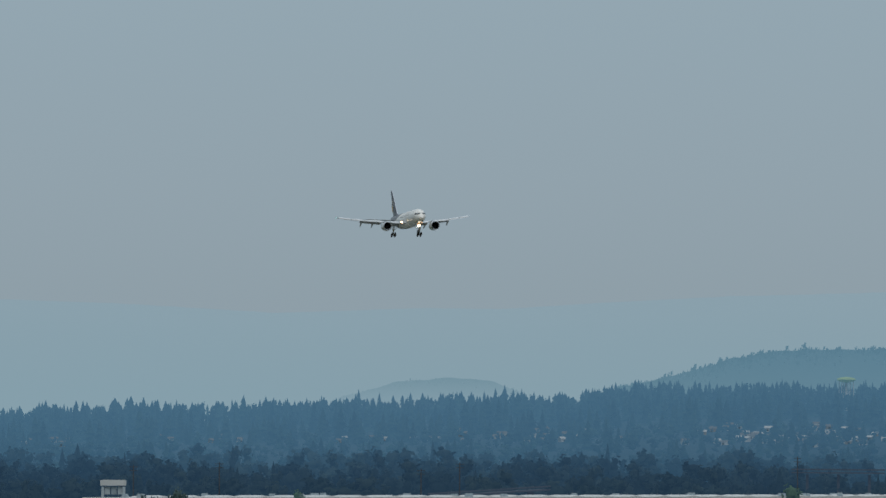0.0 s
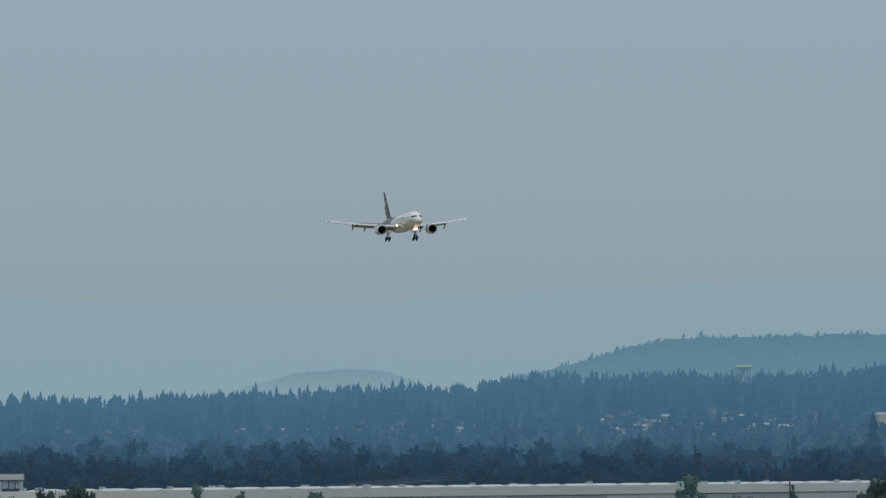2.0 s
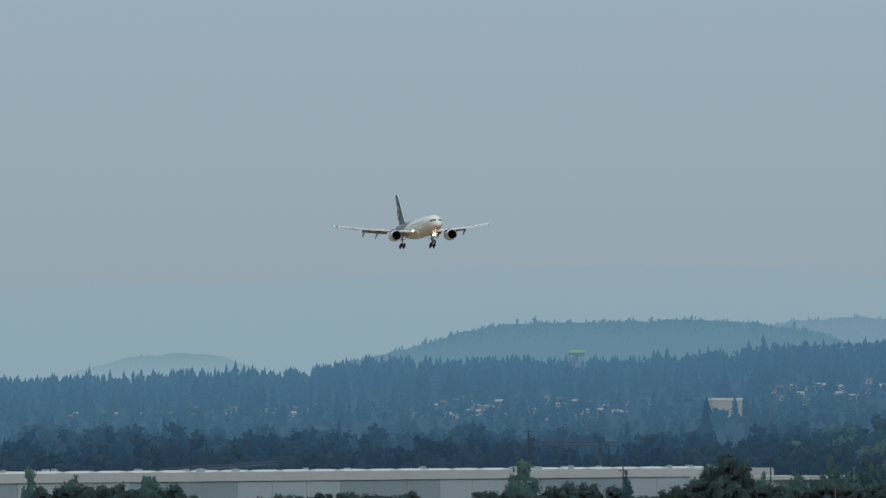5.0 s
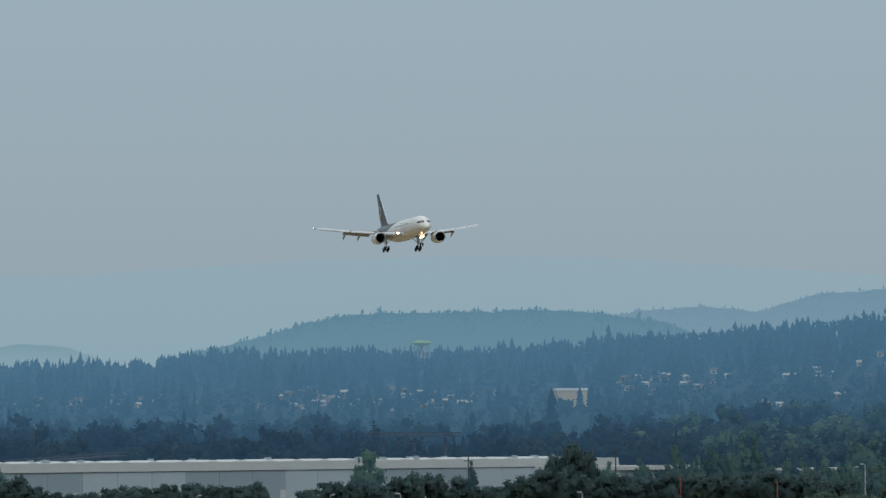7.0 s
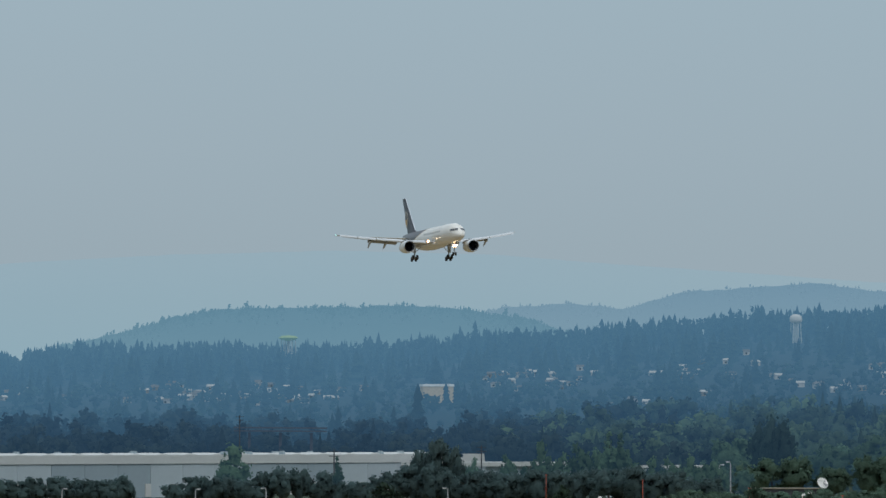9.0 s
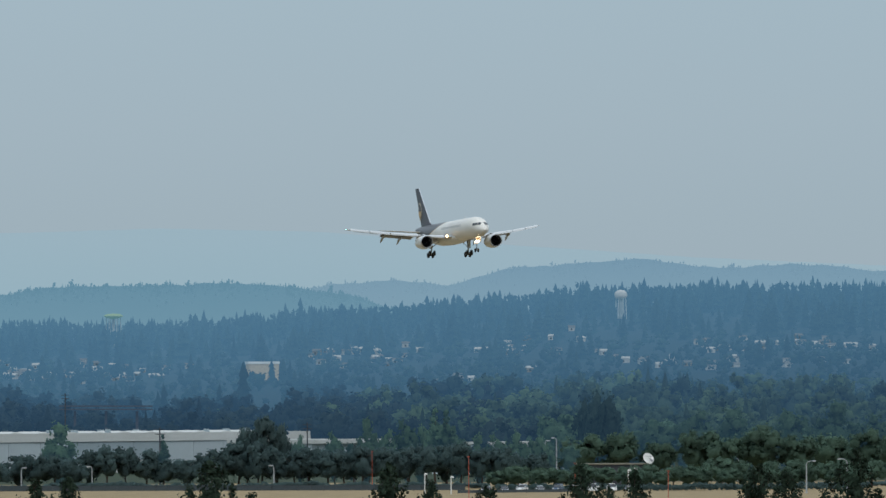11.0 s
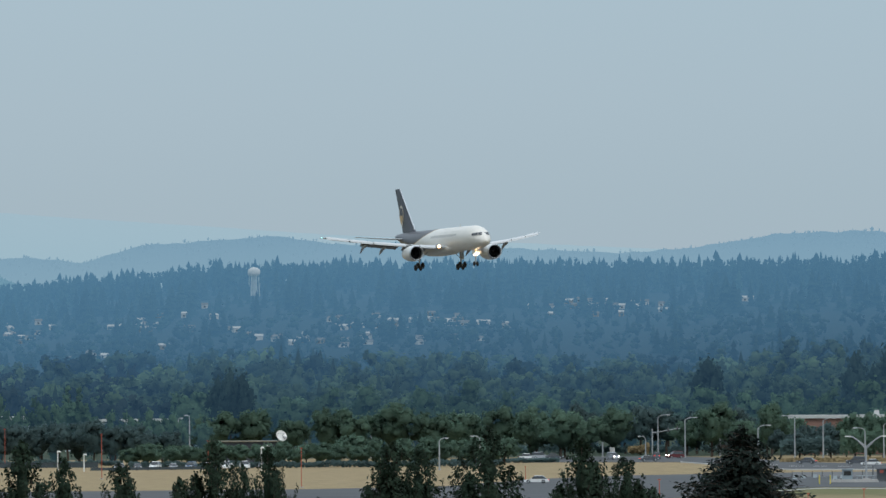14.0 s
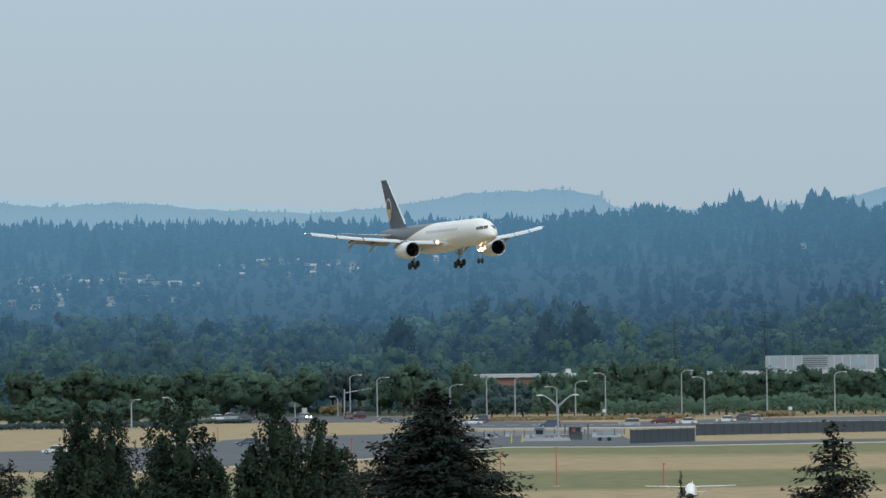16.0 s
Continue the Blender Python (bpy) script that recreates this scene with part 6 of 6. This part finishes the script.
def on_slope(bearing, elevation):
    """The place on the hillside that shows at this elevation (degrees) from the rooftop."""
    ds = np.linspace(FLAT_D + 450, RIDGE_D - 60, 160)
    e = np.degrees(np.arctan((land(bearing, ds) + 3 - EYE) / ds))
    i = int(np.argmin(np.abs(e - elevation)))
    return spot(bearing, float(ds[i]), float(land(bearing, ds[i])))


def house(bearing, elevation, width, k):
    if abs(bearing + 5.97) < 0.2:
        return
    r = random.Random(k)
    at_ = on_slope(bearing, elevation)
    pale = r.random() < 0.75
    m = thing("house", "%s gabled house on the hazy wooded hillside" % ("white" if pale else "tan"), "house", Matrix.Translation(at_) @ pose(0, 0, -0.3, 0, 0, -bearing + r.uniform(-25, 25)), "hillside houses")
    w, d, h = max(width, 2.2), r.uniform(3, 5), r.uniform(1.3, 2.1)
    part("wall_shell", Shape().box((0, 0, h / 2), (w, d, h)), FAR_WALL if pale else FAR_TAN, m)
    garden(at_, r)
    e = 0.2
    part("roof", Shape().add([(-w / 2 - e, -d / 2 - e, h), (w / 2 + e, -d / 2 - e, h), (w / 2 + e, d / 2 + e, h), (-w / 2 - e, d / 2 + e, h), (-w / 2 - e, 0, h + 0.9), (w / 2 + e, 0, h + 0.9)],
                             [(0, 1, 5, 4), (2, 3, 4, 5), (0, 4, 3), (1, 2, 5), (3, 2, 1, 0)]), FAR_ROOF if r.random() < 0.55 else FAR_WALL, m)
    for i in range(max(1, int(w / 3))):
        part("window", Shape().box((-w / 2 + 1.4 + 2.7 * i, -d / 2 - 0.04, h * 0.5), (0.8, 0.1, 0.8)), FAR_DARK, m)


GARDENS = []


def garden(at_, r):
    """Low trees and shrubs set on the camera's side of a house, to half hide it."""
    for _ in range(4):
        s = r.uniform(0.14, 0.36)
        GARDENS.append((at_ + Vector((r.uniform(-5, 5), r.uniform(-9, -3), -0.6)), s, s * r.uniform(1.0, 1.7), r.uniform(0, 6.28), "%s%d" % (r.choice(("leaf", "leaf", "bush")), r.randrange(4)), r.random()))


HOUSES_W = [(-12.75, 0.274, 5.3), (-12.46, 0.298, 4.8), (-11.43, 0.299, 7.2), (-10.25, 0.309, 3.4), (-9.93, 0.318, 3.9), (-9.39, 0.34, 5.3), (-9.3, 0.352, 4.8), (-9.22, 0.338, 5.8), (-9.1, 0.331, 5.8), (-8.98, 0.343, 4.3), (-7.96, 0.392, 2.4), (-7.86, 0.39, 2.9), (-7.92, 0.305, 3.9), (-7.72, 0.355, 3.4), (-7.49, 0.32, 4.8), (-7.39, 0.313, 5.3), (-7.3, 0.303, 3.9), (-7.29, 0.345, 3.9), (-7.09, 0.324, 6.3), (-7.14, 0.36, 6.3), (-7.0, 0.335, 5.8)]
HOUSES_M = [(-7.03, 0.383, 4.8), (-5.6, 0.47, 4.8), (-5.52, 0.486, 3.4), (-5.46, 0.424, 3.9), (-5.34, 0.471, 5.8), (-5.23, 0.492, 5.8), (-5.1, 0.414, 3.9), (-4.52, 0.286, 3.9), (-4.28, 0.508, 4.8), (-4.23, 0.467, 4.8), (-4.14, 0.494, 3.9), (-3.96, 0.563, 2.9), (-3.76, 0.451, 3.9), (-3.45, 0.406, 5.8), (-3.33, 0.398, 3.4), (-2.74, 0.487, 4.3), (-2.7, 0.406, 6.8), (-2.68, 0.368, 5.8), (-2.6, 0.483, 4.3), (-2.36, 0.522, 4.8), (-2.31, 0.388, 4.8), (-2.24, 0.529, 4.8)]
HOUSES_E = [(-2.0, 0.495, 7.7), (-1.87, 0.506, 7.7), (-1.33, 0.597, 4.8), (-1.24, 0.609, 3.9), (-1.14, 0.63, 2.9), (-1.07, 0.613, 3.9), (-0.9, 0.603, 3.4), (-0.82, 0.632, 3.4), (-0.02, 0.651, 7.2), (1.02, 0.641, 4.8), (1.1, 0.65, 4.8), (1.69, 0.329, 3.4), (2.52, 0.705, 3.4), (2.89, 0.771, 2.5), (3.07, 0.433, 3.4)]
for k, (a, e, w) in enumerate(HOUSES_W + HOUSES_M + HOUSES_E):
    house(a, e, w * 0.75, k)
spread = random.Random(12)
for k in range(210):
    a, e, w = spread.choice(HOUSES_W + HOUSES_M + HOUSES_E[:8])
    house(a + spread.gauss(0, 0.28), e + spread.gauss(0, 0.022), spread.uniform(1.8, 4.8), 100 + k)
far_forest("backdrop_garden_trees", GARDENS, FAR_WOOD, "hazy garden trees in front of the hillside houses", FAR_KINDS)


def hill_landmarks():
    # store, tanks and legs emit a painted haze colour too
    at_ = on_slope(-5.97, 0.285)
    s = thing("store_building", "large pale windowless store building on the hillside", "building", Matrix.Translation(at_) @ pose(0, 0, -1, 0, 0, 14))
    part("wall_shell", Shape().box((0, 5, 4.2), (13, 10, 8.8)), distance("far_store", (0.3, 0.26, 0.2), haze_glow=(0.07, 0.11, 0.15)), s)
    part("roof", Shape().box((0, 5, 9.0), (13.6, 10.6, 1.0)), distance("far_store_roof", (0.45, 0.45, 0.43), haze_glow=(0.07, 0.12, 0.17)), s)
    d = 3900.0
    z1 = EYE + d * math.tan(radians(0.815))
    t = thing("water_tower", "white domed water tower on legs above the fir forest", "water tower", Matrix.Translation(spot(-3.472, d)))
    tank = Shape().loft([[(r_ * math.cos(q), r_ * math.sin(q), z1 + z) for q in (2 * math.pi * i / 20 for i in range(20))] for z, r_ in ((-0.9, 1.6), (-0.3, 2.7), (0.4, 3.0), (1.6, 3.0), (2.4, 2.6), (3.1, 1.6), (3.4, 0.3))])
    part("tank", tank, distance("far_white", (0.3, 0.29, 0.28), haze_glow=(0.085, 0.15, 0.2)), t, "", 40)
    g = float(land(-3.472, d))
    steel = distance("far_steel", (0.25, 0.27, 0.28), haze_glow=(0.055, 0.12, 0.175))
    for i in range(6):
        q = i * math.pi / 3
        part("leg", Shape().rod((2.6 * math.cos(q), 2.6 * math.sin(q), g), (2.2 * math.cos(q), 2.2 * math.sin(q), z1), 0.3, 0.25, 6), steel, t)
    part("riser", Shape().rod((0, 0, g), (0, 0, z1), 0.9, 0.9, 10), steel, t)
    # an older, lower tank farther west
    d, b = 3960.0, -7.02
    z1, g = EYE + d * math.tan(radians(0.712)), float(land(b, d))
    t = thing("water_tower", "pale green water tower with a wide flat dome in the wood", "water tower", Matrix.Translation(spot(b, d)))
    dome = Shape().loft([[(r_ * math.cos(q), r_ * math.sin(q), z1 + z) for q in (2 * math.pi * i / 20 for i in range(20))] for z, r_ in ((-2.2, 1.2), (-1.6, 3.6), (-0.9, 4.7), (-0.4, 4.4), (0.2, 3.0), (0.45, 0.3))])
    part("tank", dome, distance("far_green", (0.16, 0.19, 0.08), haze_glow=(0.085, 0.185, 0.235)), t, "pale green tank", 40)
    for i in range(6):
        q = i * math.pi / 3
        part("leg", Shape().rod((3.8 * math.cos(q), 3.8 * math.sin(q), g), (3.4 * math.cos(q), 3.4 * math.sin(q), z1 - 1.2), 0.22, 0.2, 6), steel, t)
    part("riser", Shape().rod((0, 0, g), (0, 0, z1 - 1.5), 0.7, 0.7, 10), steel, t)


hill_landmarks()


# ---- tree tops near the rooftop ----
def near_leafy(seed, width):
    """The upright crown of a young street tree: pointed leaders feathered with steep shoots of small leaves."""
    r = np.random.default_rng(seed)
    c, nr, vs, fs, ns, count = [], [], [], [], [], 0
    s = Shape()
    H = 16.0
    s.rod((0, 0, -0.3), (0, 0, 5), 0.3, 0.22, 8)
    iv, jf = ICO[2]
    for i in range(7):
        a = r.uniform(0, 6.28) if i else 0.0
        drop = 0.0 if i == 0 else r.uniform(1.0, 3.6)
        off = width * 0.5 * min(0.8, 0.1 + drop / 4.5) * (0.05 if i == 0 else r.uniform(0.75, 1.1))
        tip = Vector((math.cos(a) * off, math.sin(a) * off, H - drop))
        root = Vector((math.cos(a) * off * 0.3, math.sin(a) * off * 0.3, 5.0))
        s.rod(root, tip, 0.13, 0.012, 6)
        own = width * (0.56 if i == 0 else 0.42)
        for k in range(5):
            z = tip.z - 1.5 - 1.35 * k
            rad = own * min(1.0, ((tip.z - z) / 3.6)) * 0.3
            o = np.array(root + (tip - root) * ((z - 5) / (tip.z - 5)))
            v = o + iv * np.array([rad, rad, 0.8]) * r.uniform(0.6, 1.15, (len(iv), 1))
            vs.append(v)
            fs.append(jf + count)
            ns.append(iv + np.array([0, 0, 0.2]))
            count += len(iv)
        for k in range(100):
            down = 5.8 * (k + r.random()) / 100
            p = root + (tip - root) * ((tip.z - down - 5) / (tip.z - 5))
            rad = own * min(1.0, down / 3.4) ** 0.85 * r.uniform(0.15, 1.0)
            b = r.uniform(0, 6.28)
            p = p + Vector((math.cos(b) * rad * 0.8, math.sin(b) * rad * 0.75, 0))
            ln = min(0.35 + 0.3 * down, 1.15) * r.uniform(0.6, 1.2)
            out_ = r.uniform(0.12, 0.45)
            e = p + Vector((math.cos(b) * ln * out_, math.sin(b) * ln * out_, ln * 0.92))
            s.rod(p, e, 0.014, 0.004, 3, caps=False)
            m = int(18 + 24 * ln)
            for _ in range(m):
                q = r.uniform(0.0, 1.03)
                w = p + (e - p) * q
                sp = 0.05 + 0.13 * (1 - q)
                c.append((w.x + r.normal(0, sp), w.y + r.normal(0, sp), w.z + r.normal(0, 0.06)))
                nr.append((math.cos(b) * 0.7, math.sin(b) * 0.7, 0.55))
    c, nr = np.array(c), np.array(nr)
    v, f, k = cards(c, nr, np.full(len(c), 0.195), r, 0.5, nr)
    # the hidden lower crown, coarser
    lo_v, lo_f, lo_n = leaf_cards(r, 10.5, width * 0.5, 16, 20, 0.6, base=0.25)
    n0 = count + len(v)
    ns = np.concatenate(ns)
    ns /= np.linalg.norm(ns, axis=1)[:, None]
    return (np.concatenate([*vs, v, lo_v]), np.concatenate([*fs, f + count, lo_f + n0]), np.concatenate([ns, k, lo_n])), s


def near_fir(seed, width, dense, H=16.0):
    """A spruce seen close: whorls of boughs hung with needle sprays."""
    r = np.random.default_rng(seed)
    c, nr, sz = [], [], []
    s = Shape().rod((0, 0, -0.3), (0, 0, H * 0.97), 0.3, 0.03, 8)
    z = H
    while z > H - 9.0:
        q = (H - z)
        ln0 = 0.12 + width * 0.5 * min(1.0, (q / 4.6)) ** 0.8
        for _ in range(int(dense * (3 + 2.2 * min(q, 4)))):
            a = r.uniform(0, 6.28)
            ln = ln0 * r.uniform(0.55, 1.15)
            rise = r.uniform(-0.25, 0.2) - (0.0 if q < 1 else 0.1)
            p = Vector((0, 0, z))
            e = p + Vector((math.cos(a) * ln, math.sin(a) * ln, ln * rise))
            s.rod(p, e, 0.03, 0.008, 3, caps=False)
            m = int(5 + 15 * ln)
            for k in range(m):
                f = (k + r.random()) / m
                w = p + (e - p) * f
                spread = 0.1 + 0.22 * (1 - f) * min(ln, 1.6)
                c.append((w.x + r.normal(0, spread), w.y + r.normal(0, spread), w.z + r.normal(0, 0.07) - 0.05))
                nr.append((math.cos(a) * 0.3, math.sin(a) * 0.3, 1.0))
        z -= 0.2 * r.uniform(0.7, 1.3)
    v, f, k = cards(np.array(c), np.array(nr), np.full(len(c), 0.24), r, 0.55, np.array(nr) + 0.15 * np.array(c) * np.array([1, 1, 0]))
    return (v, f, k), s


def near_trees():
    D = 330.0
    kinds = []
    for k in range(4):
        (v, f, k_), s = near_leafy(100 + k, 4.6)
        kinds.append(dict(name="street_tree", crown=np_mesh("crown", v, f, LEAF_NEAR, k_), trunk=s.mesh("trunk", BARK), label="dark upright leafy street tree with feathery tops", category="tree", group="near street trees"))
    r = np.random.default_rng(9)
    for i, (a, el_, w) in enumerate(((-7.58, -0.49, 0.6), (-7.345, -0.471, 0.6), (-6.34, -0.37, 1.0), (-5.1, -0.402, 0.85), (-4.82, -0.514, 0.6), (-4.41, -0.555, 0.7), (-3.76, -0.38, 0.75),
                                    (-3.56, -0.578, 0.5), (-3.385, -0.46, 0.5), (-2.52, -0.403, 0.85), (-2.33, -0.456, 0.75), (-1.84, -0.332, 1.05), (-1.19, -0.392, 0.85), (-0.885, -0.531, 0.75),
                                    (-0.7, -0.754, 0.8), (-4.0, -0.66, 0.6), (-6.05, -0.6, 0.6))):
        h = (EYE + D * math.tan(radians(el_))) / 16.0
        plant(kinds[i % 4], spot(a, D + 6 * (i % 3)), h, 0.28 + w * 0.75, r.uniform(0, 6.28))
    (v, f, k_), s = near_fir(200, 8.6, 3.2)
    fir = dict(name="spruce", crown=np_mesh("crown", v, f, LEAF_FIR, k_), trunk=s.mesh("trunk", BARK), label="dense dark spruce with a pointed ragged top", category="tree", group="")
    plant(fir, spot(-0.075, 322), (EYE + 322 * math.tan(radians(-0.288))) / 16.0, 1.0, 0.4)
    (v, f, k_), s = near_fir(207, 5.4, 0.8)
    thin = dict(name="fir", crown=np_mesh("crown", v, f, LEAF_FIR, k_), trunk=s.mesh("trunk", BARK), label="young dark fir with sparse open boughs", category="tree", group="")
    plant(thin, spot(2.715, 300), (EYE + 300 * math.tan(radians(-0.561))) / 16.0, 1.0, 1.4)
    plant(thin, spot(1.65, 300), (EYE + 300 * math.tan(radians(-0.9))) / 16.0, 0.2, 0.6)
    plant(thin, spot(-3.027, 310), (EYE + 310 * math.tan(radians(-0.76))) / 16.0, 0.6, 0.2)
    plant(thin, spot(-3.1, 318), (EYE + 318 * math.tan(radians(-0.79))) / 16.0, 0.7, 2.9)


near_trees()


# ---- what moves ----
FLIGHT = [
    (0.0, -400.25, 2249.61, 90.46, 1.50),
    (0.5, -388.13, 2217.30, 88.60, 1.53),
    (1.0, -375.74, 2185.04, 86.85, 1.57),
    (1.5, -363.07, 2152.83, 84.75, 1.60),
    (2.0, -350.77, 2120.55, 82.92, 1.63),
    (2.5, -338.09, 2088.34, 80.92, 1.67),
    (3.0, -325.52, 2056.11, 79.16, 1.70),
    (5.5, -262.54, 1894.97, 69.90, 2.20),
    (6.0, -250.17, 1862.71, 68.30, 2.18),
    (6.5, -237.72, 1830.46, 66.68, 2.16),
    (7.0, -225.27, 1798.21, 65.25, 2.14),
    (7.5, -212.82, 1765.96, 63.58, 2.12),
    (8.0, -200.31, 1733.72, 62.01, 2.10),
    (8.5, -187.95, 1701.46, 60.57, 2.00),
    (11.0, -125.26, 1540.28, 52.48, 1.50),
    (11.5, -112.72, 1508.04, 50.73, 1.40),
    (12.0, -100.27, 1475.79, 49.12, 1.30),
    (12.5, -87.89, 1443.55, 47.65, 1.20),
    (13.0, -75.46, 1411.30, 46.06, 1.00),
    (13.5, -62.87, 1379.07, 44.28, 0.80),
    (14.0, -50.46, 1346.83, 42.49, 0.75),
    (14.5, -37.93, 1314.59, 40.55, 0.70),
    (15.0, -25.37, 1282.35, 38.58, 0.80),
    (15.5, -12.80, 1250.11, 36.58, 0.90),
    (16.0, -0.19, 1217.88, 34.52, 1.30),
]


def motions():
    walk(AIRLINER, [(t, pose(x, y, z, up, 1.2, -159.3)) for t, x, y, z, up in FLIGHT])
    for ob, heading, track in TRAFFIC:
        rows = [(t, at_road(a, d, heading)) for t, a, d in track]
        walk(ob, rows)


motions()
